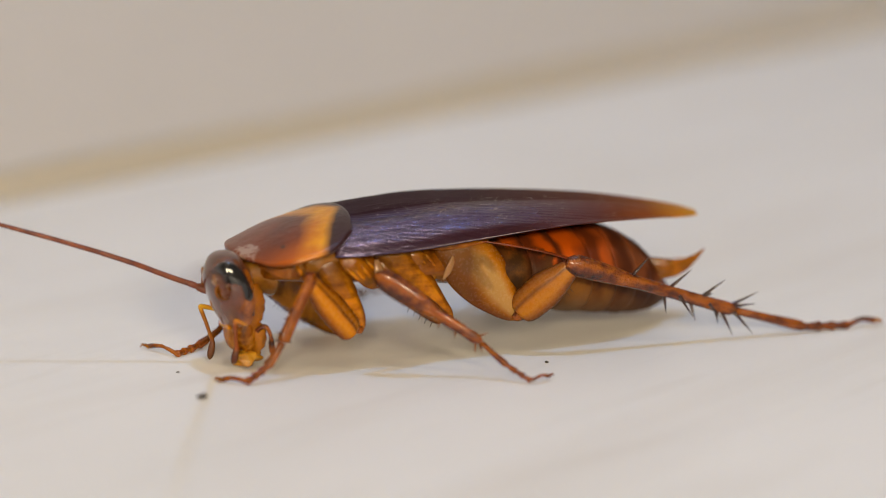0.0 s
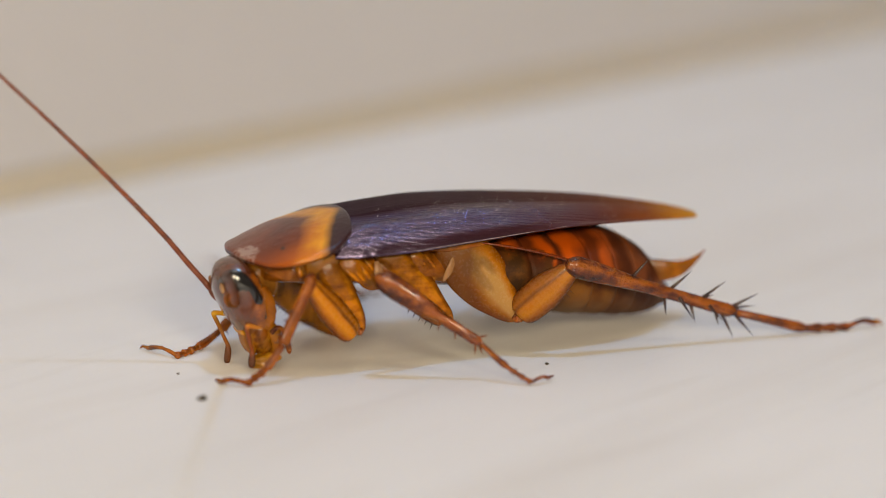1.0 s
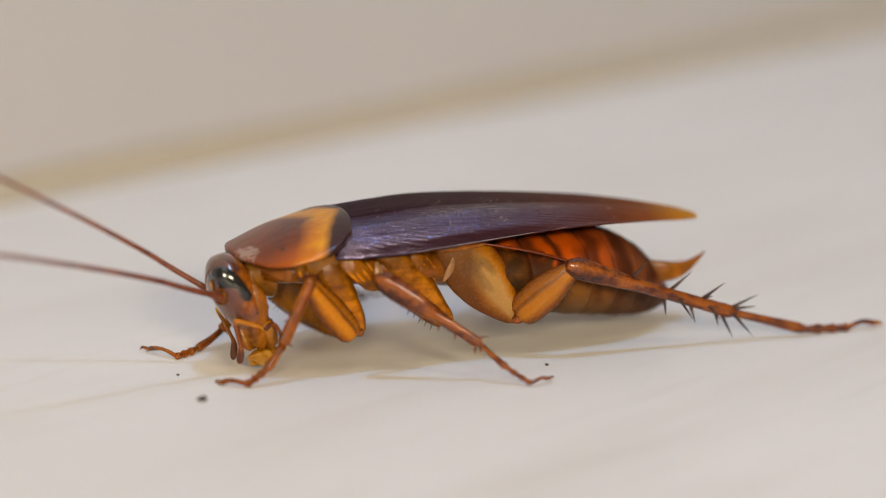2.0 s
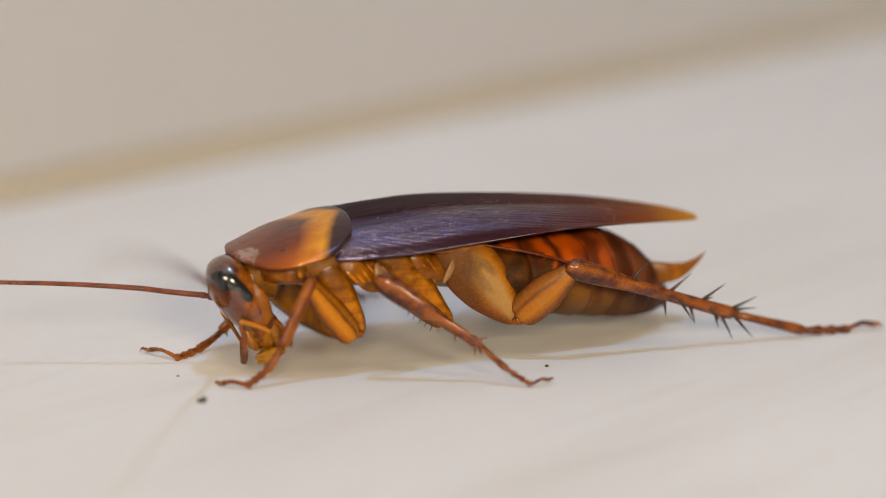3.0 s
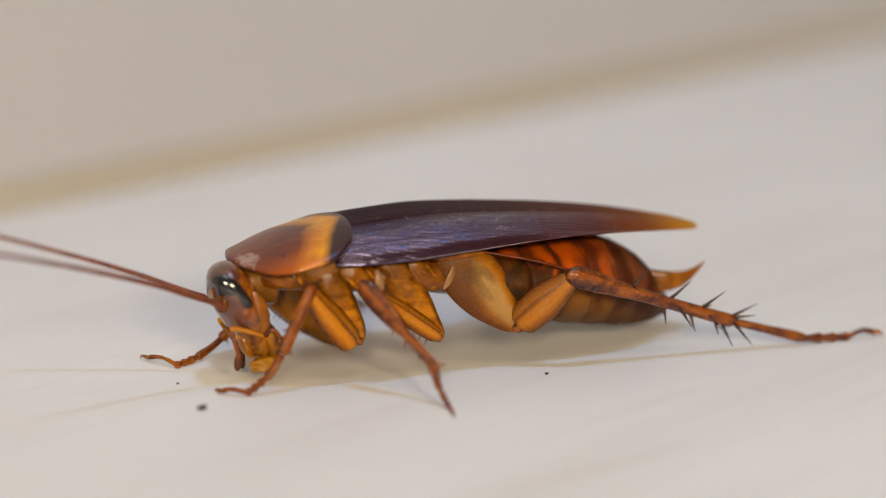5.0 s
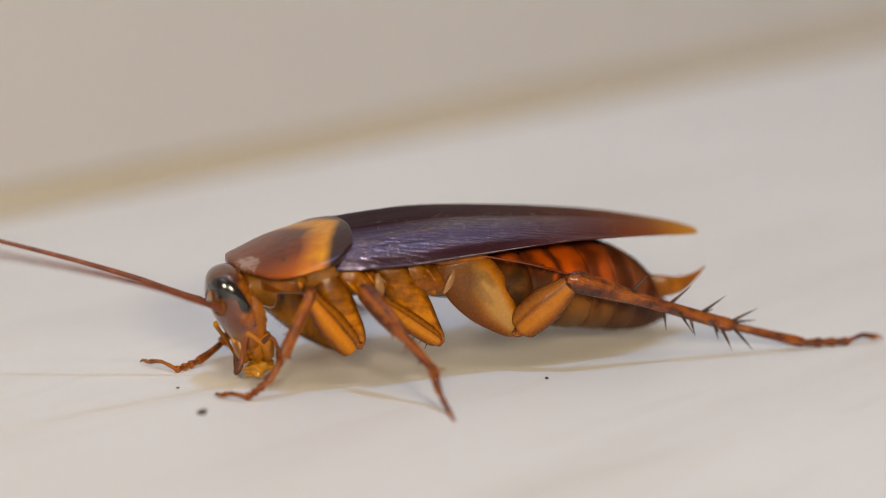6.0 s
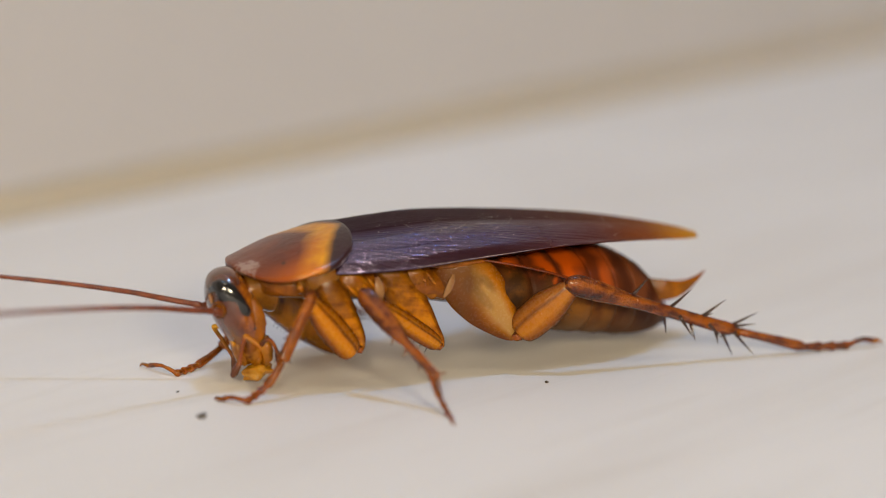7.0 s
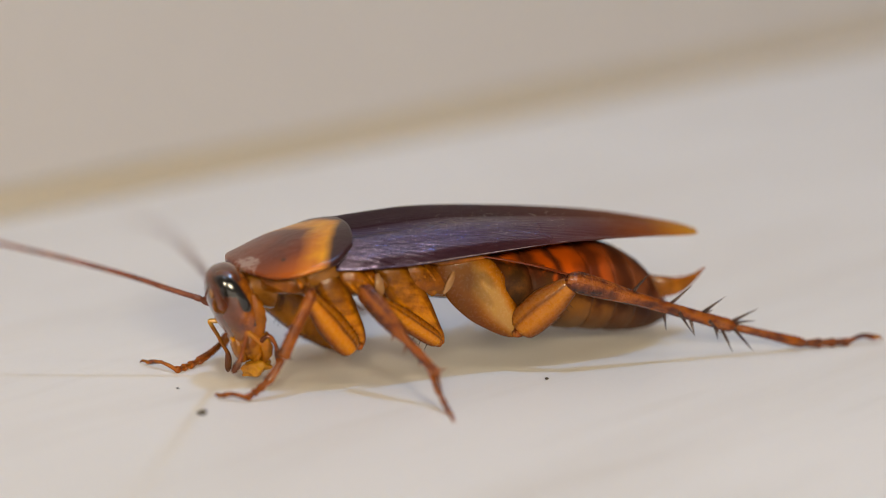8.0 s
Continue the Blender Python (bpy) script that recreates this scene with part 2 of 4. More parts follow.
def abdomen_material():
    n = Nodes("abdomen_shell")
    c = n.coords()
    x, y, z = n.axis(c)
    mott = n.noise(c, 1000, 5, 0.6)
    # back plates glow red, belly plates are brown
    side = n.math("ADD", n.math("MULTIPLY", n.math("ADD", z, n.math("MULTIPLY", x, 0.36)), 104.0), n.math("MULTIPLY", n.math("SUBTRACT", mott, 0.5), 0.35))
    colour = n.ramp(side, [(0.42, (0.16, 0.100, 0.050)), (0.70, (0.15, 0.065, 0.020)), (0.82, (0.19, 0.070, 0.008)), (0.93, (0.09, 0.022, 0.003)), (0.99, (0.44, 0.066, 0.001))])
    tail = n.ramp(n.math("MULTIPLY", x, 55.0), [(0.50, 0.0), (0.67, 1.0)])
    colour = n.mix(n.math("MULTIPLY", tail, 0.85), colour, (0.075, 0.030, 0.012))
    # waist's underside darkened in the colour against low lamps and floor bounce
    under = n.ramp(side, [(0.90, 1.0), (0.98, 0.15)])
    waist = n.ramp(n.math("MULTIPLY", n.math("ADD", x, 0.001), 100.0), [(0.55, 0.9), (0.98, 0.0)])
    colour = n.mix(n.math("MULTIPLY", waist, under), colour, n.ramp(mott, [(0.4, (0.016, 0.006, 0.001)), (0.62, (0.075, 0.026, 0.003))]))
    w = n.add("ShaderNodeTexWave", wave="X")
    w.inputs["Scale"].default_value, w.inputs["Distortion"].default_value = 118, 5.0
    w.inputs["Detail"].default_value, w.inputs["Detail Scale"].default_value = 2.0, 2.0
    n.link(c, w.inputs["Vector"])
    band = n.ramp(n.math("ADD", n.math("MULTIPLY", w.outputs["Fac"], 0.7), n.math("MULTIPLY", mott, 0.3)), [(0.25, 0.0), (0.75, 1.0)])
    upper = n.ramp(side, [(0.70, 0.35), (0.95, 0.85)])
    colour = n.mix(n.math("MULTIPLY", band, upper), colour, (0.045, 0.010, 0.003))
    fine = n.noise(c, 4200, 3)
    n.put(colour=colour, rough=n.math("ADD", n.math("MULTIPLY", fine, 0.2), 0.42), coat=0.0, spec=0.1)
    n.bump(n.math("ADD", mott, n.math("MULTIPLY", fine, 0.5)), 0.3, 0.0001)
    return n.m


def floor_material():
    n = Nodes("glazed_floor")
    c = n.coords()
    soft = n.noise(n.scaled(c, 1.0, 2.2, 1), 14, 4, 0.5)
    streak = n.noise(n.scaled(c, 4, 30, 1), 3.0, 5, 0.55)
    grain = n.noise(c, 1800, 3)
    col = n.ramp(soft, [(0.3, (0.70, 0.675, 0.645)), (0.7, (0.76, 0.735, 0.71))])
    vein = n.ramp(streak, [(0.52, 0.0), (0.66, 1.0)])
    col = n.mix(n.math("MULTIPLY", vein, 0.4), col, (0.63, 0.585, 0.535))
    thin = n.ramp(n.noise(n.scaled(c, 12, 90, 1), 3.0, 4, 0.55), [(0.56, 0.0), (0.68, 1.0)])
    col = n.mix(n.math("MULTIPLY", thin, 0.12), col, (0.44, 0.385, 0.30))
    col = n.mix(n.math("MULTIPLY", grain, 0.08), col, (0.5, 0.47, 0.44))
    n.put(colour=col, rough=n.math("ADD", n.math("MULTIPLY", soft, 0.15), 0.42), spec=0.35)
    n.bump(n.math("ADD", n.noise(c, 500, 4), n.math("MULTIPLY", grain, 0.4)), 0.08, 0.0002)
    return n.m


def plaster_material(name, a, b):
    n = Nodes(name)
    c = n.coords()
    soft = n.noise(c, 9, 5, 0.6)
    grain = n.noise(c, 700, 4)
    n.put(colour=n.ramp(n.math("ADD", n.math("MULTIPLY", soft, 0.7), n.math("MULTIPLY", grain, 0.3)), [(0.3, a), (0.7, b)]), rough=0.8)
    n.bump(grain, 0.2, 0.0006)
    return n.m


def palp_material(name, stops):
    """Colour that changes from joint to joint."""
    n = Nodes(name)
    c = n.coords()
    f = n.math("ADD", n.mark("along"), n.math("MULTIPLY", n.math("SUBTRACT", n.noise(c, 2200, 3), 0.5), 0.1))
    n.put(colour=n.ramp(f, stops), rough=0.25, coat=0.3, coat_rough=0.08, sss=0.3, sss_scale=0.0005, spec=0.2)
    n.bump(n.noise(c, 3000, 4), 0.4, 0.0002)
    return n.m


AMBER = cuticle("amber_cuticle", (0.032, 0.009, 0.001), (0.30, 0.096, 0.002), 1500, rough=0.2, coat=0.1, relief=0.35)
PALE = cuticle("pale_cuticle", (0.09, 0.030, 0.003), (0.25, 0.100, 0.013), 1300, rough=0.2, coat=0.25, relief=0.2, ochre=(1.05, 1.2, 1.6))
RUST = leg_material("rust_cuticle", (0.024, 0.007, 0.004), (0.26, 0.068, 0.005), (0.105, 0.023, 0.005), 0.45, 0.0008)
HEAD = head_material()
CHEEK = cuticle("cheek_cuticle", (0.040, 0.010, 0.001), (0.30, 0.092, 0.002), 2000, rough=0.18, coat=0.3, relief=0.45)
DARK = cuticle("dark_cuticle", (0.012, 0.006, 0.005), (0.04, 0.014, 0.007), 1800, sss=0.0)
YELLOW = cuticle("yellow_cuticle", (0.30, 0.09, 0.003), (0.62, 0.28, 0.008), 2600, rough=0.16, coat=0.5, relief=0.2, ochre=(1.05, 1.15, 1.5))
MORSEL = cuticle("morsel_flesh", (0.20, 0.07, 0.003), (0.46, 0.21, 0.010), 2000, rough=0.2, coat=0.5, relief=0.6, ochre=(1.05, 1.15, 1.5))
DARK_AMBER = cuticle("dark_amber_cuticle", (0.022, 0.006, 0.001), (0.24, 0.070, 0.002), 1700, rough=0.2, coat=0.12, relief=0.4)
BLACK_EYE = cuticle("eye_lens", (0.006, 0.006, 0.007), (0.014, 0.013, 0.013), 3000, rough=0.12, sss=0.0, coat=1.0, relief=0.02, ochre=(1, 1, 1))
FLAGELLUM = cuticle("flagellum_cuticle", (0.060, 0.014, 0.006), (0.18, 0.044, 0.014), 1800, sss=0.0, coat=0.2, ochre=(1.1, 1.2, 1.5))
CRUMB = cuticle("crumb_grit", (0.02, 0.017, 0.014), (0.10, 0.08, 0.06), 3000, rough=0.7, sss=0.0, coat=0.0, ochre=(1.1, 1.1, 1.1))
LEG = leg_material("leg_cuticle", (0.065, 0.016, 0.001), (0.46, 0.160, 0.003), (0.27, 0.084, 0.001), 0.1, 0.00016, 0.8, 0.72)
FORELEG = leg_material("foreleg_cuticle", (0.055, 0.014, 0.002), (0.30, 0.086, 0.003), (0.18, 0.043, 0.003), 0.2, 0.0003)
FLAP = cuticle("flap_cuticle", (0.18, 0.080, 0.024), (0.32, 0.17, 0.07), 1800, rough=0.2, coat=0.2, relief=0.15, ochre=(1.05, 1.1, 1.2))
FAR_PALP = palp_material("far_palp_shell", [(0.0, (0.50, 0.24, 0.006)), (0.30, (0.55, 0.27, 0.006)), (0.38, (0.22, 0.085, 0.006)), (0.62, (0.20, 0.060, 0.006)), (0.72, (0.11, 0.036, 0.012)), (1.0, (0.085, 0.034, 0.014))])
NEAR_PALP = palp_material("near_palp_shell", [(0.0, (0.42, 0.17, 0.02)), (0.28, (0.40, 0.15, 0.02)), (0.36, (0.18, 0.045, 0.008)), (0.66, (0.20, 0.050, 0.010)), (0.72, (0.09, 0.026, 0.010)), (1.0, (0.075, 0.026, 0.012))])
OCHRE = cuticle("ochre_cuticle", (0.085, 0.024, 0.002), (0.36, 0.130, 0.006), 2600, rough=0.18, coat=0.35, relief=0.35, ochre=(1.1, 1.2, 1.6))
HIND_COXA = hind_coxa_material()
BELLY_RIM = cuticle("belly_rim_cuticle", (0.05, 0.010, 0.004), (0.16, 0.030, 0.006), 1800, rough=0.2, coat=0.7, relief=0.3, ochre=(1.2, 1.3, 1.3))
FEMUR = femur_material()
HIND_FEMUR = femur_material("hind_femur_shell", 1.0)
WING_RIM = cuticle("wing_rim_cuticle", (0.10, 0.07, 0.07), (0.40, 0.32, 0.32), 5200, rough=0.4, sss=0.0, coat=0.0, relief=0.5, ochre=(1.3, 1.3, 1.3))
DUST_GLINT = cuticle("dust_glint_grain", (0.5, 0.45, 0.42), (0.75, 0.7, 0.66), 4000, rough=0.8, sss=0.0, coat=0.0, ochre=(1, 1, 1))
WING, PRONOTUM, ABDOMEN = wing_material(), pronotum_material(), abdomen_material()
FLOOR = floor_material()
PLASTER = plaster_material("wall_paint", (0.425, 0.416, 0.44), (0.475, 0.465, 0.49))
SEALANT = plaster_material("tan_sealant", (0.37, 0.315, 0.235), (0.46, 0.40, 0.31))

# ---------------------------------------------------------------- mesh helpers
MM = 0.001


def part(name, bm, material, parent=None, label="", smooth=True):
    """One mesh object; its vertices are in millimetres in the parent's space."""
    bmesh.ops.recalc_face_normals(bm, faces=bm.faces)
    bmesh.ops.scale(bm, vec=(MM, MM, MM), verts=bm.verts)
    me = bpy.data.meshes.new(name)
    bm.to_mesh(me)
    bm.free()
    me.materials.append(material)
    for p in me.polygons:
        p.use_smooth = smooth
    ob = new(name, me)
    if parent is not None:
        ob.parent = parent
    if label:
        ob["label"] = label
    return ob


def loft(rings, bm=None, cap=True):
    """A skin over rings of points, closed at both ends; it carries the place along and across as attributes."""
    bm = bm or bmesh.new()
    across = bm.verts.layers.float.get("across") or bm.verts.layers.float.new("across")
    along = bm.verts.layers.float.get("along") or bm.verts.layers.float.new("along")
    vs = [[bm.verts.new(p) for p in r] for r in rings]
    n = len(vs[0])
    for j, row in enumerate(vs):
        for i, v in enumerate(row):
            v[across], v[along] = math.sin(2 * math.pi * i / n), j / (len(vs) - 1)
    for a, b in zip(vs, vs[1:]):
        for i in range(n):
            bm.faces.new((a[i], a[(i + 1) % n], b[(i + 1) % n], b[i]))
    if cap:
        bm.faces.new(vs[0][::-1])
        bm.faces.new(vs[-1])
    return bm


def ellipse(centre, a, b, n=16):
    c, a, b = Vector(centre), Vector(a), Vector(b)
    return [c + a * math.cos(2 * math.pi * i / n) + b * math.sin(2 * math.pi * i / n) for i in range(n)]


def smooth_list(keys, steps):
    """Values between keyed tuples, by a Catmull-Rom glide over the first entry of each."""
    out = []
    k = [np.array(q, float) for q in keys]
    for i in range(len(k) - 1):
        p0, p1, p2, p3 = k[max(i - 1, 0)], k[i], k[i + 1], k[min(i + 2, len(k) - 1)]
        for j in range(steps):
            t = j / steps
            out.append(0.5 * ((2 * p1) + (p2 - p0) * t + (2 * p0 - 5 * p1 + 4 * p2 - p3) * t * t + (3 * p1 - p0 - 3 * p2 + p3) * t ** 3))
    out.append(k[-1])
    return out


def tube(keys, n=14, steps=5, flat=1.0, side=(0, 1, 0), bm=None, ripple=0.0, flutes=0.0):
    """A bent tube through keys (x, y, z, radius); flat squeezes it across the side axis."""
    pts = smooth_list(keys, steps)
    rings = []
    for i, p in enumerate(pts):
        a, b = pts[max(i - 1, 0)][:3], pts[min(i + 1, len(pts) - 1)][:3]
        d = Vector(b - a).normalized()
        s = Vector(side)
        s = (s - d * s.dot(d)).normalized()
        u = d.cross(s)
        r = max(p[3], 0.012) * (1 + ripple * math.sin(i * 2.1))
        ring = ellipse(p[:3], s * r * flat, u * r, n)
        if flutes:
            c = Vector(p[:3])
            ring = [c + (v - c) * (1 + flutes * math.cos(7 * 2 * math.pi * k / n + 0.6 * math.sin(i * 0.35))) for k, v in enumerate(ring)]
        rings.append(ring)
    return loft(rings, bm)


def limb(length, radii, flat=0.7, sag=0.0, n=14):
    """A limb along +x from the origin: radii are (place from 0 to 1, half depth in z)."""
    keys = [(length * s, 0, sag * math.sin(math.pi * s), r) for s, r in radii]
    return tube(keys, n=n, steps=5, flat=flat)


def aim(p0, p1, up=(0, 0, 1)):
    """The pose (metres) of a limb that runs from p0 to p1 (millimetres)."""
    a, b = Vector(p0), Vector(p1)
    x = (b - a).normalized()
    z = Vector(up)
    z = (z - x * z.dot(x)).normalized()
    y = z.cross(x)
    m = Matrix((x, y, z)).transposed().to_4x4()
    m.translation = a * MM
    return m


def lump(radius, rng, stretch=(1, 1, 1), rough=0.25, sub=2):
    bm = bmesh.new()
    bmesh.ops.create_icosphere(bm, subdivisions=sub, radius=radius)
    off = Vector((rng.uniform(0, 99), rng.uniform(0, 99), rng.uniform(0, 99)))
    for v in bm.verts:
        v.co *= 1 + rough * noise.noise(v.co * (1.6 / radius) + off)
        v.co = Vector((v.co[i] * stretch[i] for i in range(3)))
    return bm


# ---------------------------------------------------------------- the room
WALL_TURN = 48.6       # the near wall runs obliquely behind the insect
WALL_FOOT = (-0.0007, 0.1003)


def slab(name, x0, y0, z0, x1, y1, z1, material, m, label, bevel=0.0):
    bm = bmesh.new()
    bmesh.ops.create_cube(bm, size=1)
    for v in bm.verts:
        v.co = Vector((x0 + (v.co.x + 0.5) * (x1 - x0), y0 + (v.co.y + 0.5) * (y1 - y0), z0 + (v.co.z + 0.5) * (z1 - z0))) * 1000
    ob = part(name, bm, material, None, label, smooth=False)
    ob.matrix_world = m
    return tagged(ob, kind="structure")


ROOM = pose(*WALL_FOOT, 0, 0, 0, WALL_TURN)
slab("floor", -1.6, -2.4, -0.05, 1.6, 0.0, 0.0, FLOOR, ROOM, "off-white glazed floor with faint grey-brown streaks")
slab("wall_north", -1.6, 0.0, -0.05, 1.6, 0.1, 2.4, PLASTER, ROOM, "plain greyish off-white painted wall behind the floor")
slab("wall_south", -1.6, -2.5, -0.05, 1.6, -2.4, 2.4, PLASTER, ROOM, "plain greyish off-white painted wall")
slab("wall_east", 1.6, -2.5, -0.05, 1.7, 0.1, 2.4, PLASTER, ROOM, "plain greyish off-white painted wall")
slab("wall_west", -1.7, -2.5, -0.05, -1.6, 0.1, 2.4, PLASTER, ROOM, "plain greyish off-white painted wall")
slab("ceiling", -1.7, -2.5, 2.4, 1.7, 0.1, 2.5, PLASTER, ROOM, "plain off-white ceiling")


def sealant_bead():
    """A hollow fillet of sealant along the foot of the wall."""
    bm = bmesh.new()
    rings = []
    for i in range(161):
        x = -800 + i * 10
        w = 2.6 * (1 + 0.10 * noise.noise(Vector((x * 0.03, 0, 0))))
        prof = [(0, 0), (0, w)]
        for k in range(1, 6):
            a = k / 6 * math.pi / 2
            prof.append((-w * (1 - math.cos(a)) * 0.9 - 0.02, w * (1 - math.sin(a)) * 0.9 + 0.05))
        prof.append((-w, 0))
        rings.append([Vector((x, p[0], p[1])) for p in prof])
    ob = part("trim", loft(rings, bm), SEALANT, None, "tan sealant bead along the foot of the wall")
    ob.matrix_world = ROOM
    return tagged(ob, kind="structure")


sealant_bead()

# ---------------------------------------------------------------- the insect
roach = new("cockroach")
STANCE = pose(0, 0, 0, 0, 0, 22)
roach.matrix_world = STANCE
tagged(roach, "reddish-brown cockroach with glossy dark wings feeding on the floor", "cockroach")
rng = random.Random(5)


def thorax():
    keys = [(-16.6, 0, 7.0, 1.2, 1.7), (-15.2, 0, 7.2, 1.5, 3.2), (-13.0, 0, 7.3, 2.0, 4.6), (-10, 0, 7.3, 2.4, 5.2), (-6, 0, 7.2, 2.7, 5.4), (-2, 0, 6.9, 3.0, 5.5), (1.0, 0, 6.5, 2.3, 4.4), (3.5, 0, 6.2, 1.4, 3.0)]
    rings = []
    for x, y, z, h, w in smooth_list(keys, 5):
        k = 1 + 0.03 * math.sin(x * 2.4)
        rings.append([Vector((x, w * k * math.cos(a), z + h * k * math.sin(a) * (1 if math.sin(a) > 0 else 0.62))) for a in [2 * math.pi * i / 28 for i in range(28)]])
    return part("thorax", loft(rings), DARK_AMBER, roach, "translucent amber thorax")


def pronotum(parent):
    """A domed shield with a rolled rim, thick along its edge."""
    length = [(-17.85, 0.3, 8.62, 8.6), (-17.8, 1.2, 8.78, 8.62), (-17.5, 2.4, 8.9, 8.6), (-16.85, 3.8, 9.08, 8.5), (-15.95, 4.9, 9.38, 8.45), (-14.7, 5.75, 9.82, 8.65),
              (-13.4, 6.1, 10.27, 8.98), (-12.0, 6.1, 10.64, 9.3), (-11.0, 5.85, 10.86, 9.65), (-10.0, 5.3, 11.15, 10.05), (-9.0, 4.6, 11.25, 10.35)]
    rings = []
    n = 22
    for x, w, zr, ze in smooth_list(length, 4):
        top, low = [], []
        for i in range(n + 1):
            s = -1 + 2 * i / n
            back = 0.0 if x < -12 else -(x + 12) * 0.28 * s * s
            z = ze + (zr - ze) * (1 - abs(s) ** 2.3)
            top.append(Vector((x + back, w * s, z)))
            low.append(Vector((x + back, w * s * 0.97, z - 0.28)))
        rings.append(top + low[::-1])
    return part("pronotum", loft(rings), PRONOTUM, parent, "red-brown shield with a yellow band")


EDGE = [(-10.6, 5.6, 8.75, 10.6), (-9.2, 6.2, 8.8, 11.05), (-8.2, 6.4, 8.85, 11.12), (-5.5, 6.6, 8.95, 11.36), (-2.3, 6.6, 9.2, 11.5), (2.3, 6.3, 9.45, 11.3), (7.1, 5.6, 9.6, 10.95),
        (11.9, 4.4, 9.35, 10.45), (16.0, 3.0, 8.95, 9.75), (19.2, 1.7, 8.55, 9.05), (20.7, 0.6, 8.35, 8.55)]


def wing(parent, near):
    """One tegmen: a thin bowed leaf from its outer edge to past the middle of the back."""
    rings = []
    n = 64
    sign = -1 if near else 1
    drop = 0.0 if near else -0.12
    for x, w, ze, zr in smooth_list(EDGE, 6):
        top, low = [], []
        for i in range(n + 1):
            s = -1 + (1 + 0.42) * (i / n) ** 1.25
            flank = 0.40 * min(1.0, max(0.0, (11.0 - x) / 9.0))
            if s < -0.9:
                z = ze + (zr - ze) * flank * (1 - ((-s - 0.9) / 0.1) ** 1.5) + drop
            else:
                z = ze + (zr - ze) * (flank + (1 - flank) * (1 - (abs(s) / 0.9) ** 3.1)) + drop
            z += 0.15 * math.exp(-((s + 0.72) / 0.04) ** 2) * math.exp(-((x + 6) / 7.0) ** 2)
            z += 0.14 * math.exp(-((s + 0.85) / 0.03) ** 2) * math.exp(-((x + 7) / 6.0) ** 2)
            z -= 0.25 * math.exp(-((s + 0.50) / 0.09) ** 2) * math.exp(-((x + 7) / 5.0) ** 2)
            z += 0.02 * noise.noise(Vector((x * 0.5, s * 30, 3.0)))
            y = -sign * w * s
            top.append(Vector((x - (0.9 * s * s if x < -7 else 0), y, z)))
            low.append(Vector((x - (0.9 * s * s if x < -7 else 0), y * 0.985, z - 0.13)))
        rings.append(top + low[::-1])
    bm = loft(rings)
    span = bm.verts.layers.float["across"]
    bm.verts.ensure_lookup_table()
    for k, v in enumerate(bm.verts):
        i = k % (2 * n + 2)
        v[span] = -1 + 1.42 * (min(i, 2 * n + 1 - i) / n) ** 1.25
    return part("wing", bm, WING, parent, "glossy dark purple-brown wing with an amber tip")


def abdomen(parent):
    """Overlapping plates, from the waist to the tail."""
    keys = [(-3.0, 6.6, 2.0, 0.9, 4.8), (0.5, 6.4, 2.5, 2.2, 5.6), (3.0, 6.1, 2.9, 3.2, 6.0), (7.0, 5.6, 3.1, 3.6, 6.2), (11.0, 5.0, 3.55, 3.6, 5.7), (14.0, 4.3, 3.2, 3.3, 4.6), (16.2, 3.6, 2.1, 2.6, 3.2), (17.6, 2.6, 0.9, 1.3, 1.5)]
    line = smooth_list(keys, 12)
    xs = [q[0] for q in line]
    cuts = [-3.0, 0.6, 4.0, 6.7, 9.1, 11.3, 13.3, 15.0, 16.3, 17.6]

    def at(x):
        return [float(np.interp(x, xs, [q[k] for q in line])) for k in range(1, 5)]
    for i in range(len(cuts) - 1):
        rings = []
        for j in range(7):
            f = j / 6
            x = cuts[i] + (cuts[i + 1] + 0.25 - cuts[i]) * f
            z, up, dn, w = at(min(x, 17.6))
            k = 0.98 + 0.025 * f - (0.03 if j == 6 else 0)
            ring = []
            for q in range(36):
                a = 2 * math.pi * q / 36
                ca, sa = math.cos(a), math.sin(a)
                cc = math.copysign(abs(ca) ** 0.85, ca)
                ring.append(Vector((x - 0.5 * (1 - abs(ca)) * f * 0.6, w * k * cc, z + (up if sa > 0 else dn) * k * math.copysign(abs(sa) ** 1.0, sa))))
            rings.append(ring)
        part("abdomen_segment", loft(rings), ABDOMEN, parent)


def cercus(parent, sign):
    keys = [(15.2, 2.4, 4.9, 0.85), (16.6, 2.9, 4.75, 0.85), (18.0, 3.1, 4.85, 0.62), (19.3, 3.1, 5.45, 0.28), (20.2, 3.05, 6.15, 0.03)]
    if sign > 0:
        keys = [(15.6, 1.4, 3.6, 0.8), (17.2, 1.9, 3.4, 0.75), (18.8, 2.2, 3.5, 0.5), (20.2, 2.3, 3.8, 0.25), (21.0, 2.3, 4.1, 0.03)]
    part("cercus", tube([(x, sign * y, z, r) for x, y, z, r in keys], flat=0.3), AMBER, parent, "pointed orange tail feeler")


body = thorax()
pronotum(body)
wing(body, False)
near_wing = wing(body, True)
abdomen(body)
cercus(body, -1)
cercus(body, 1)
part("neck", tube([(-17.4, 0, 6.6, 1.2), (-16.4, 0, 6.9, 1.6), (-15, 0, 7.0, 2.1)], flat=1.3), PALE, body, "pale neck membrane")

# head, in the space of its first pose
HEAD_PIVOT = Vector((-16.6, 0, 6.9))


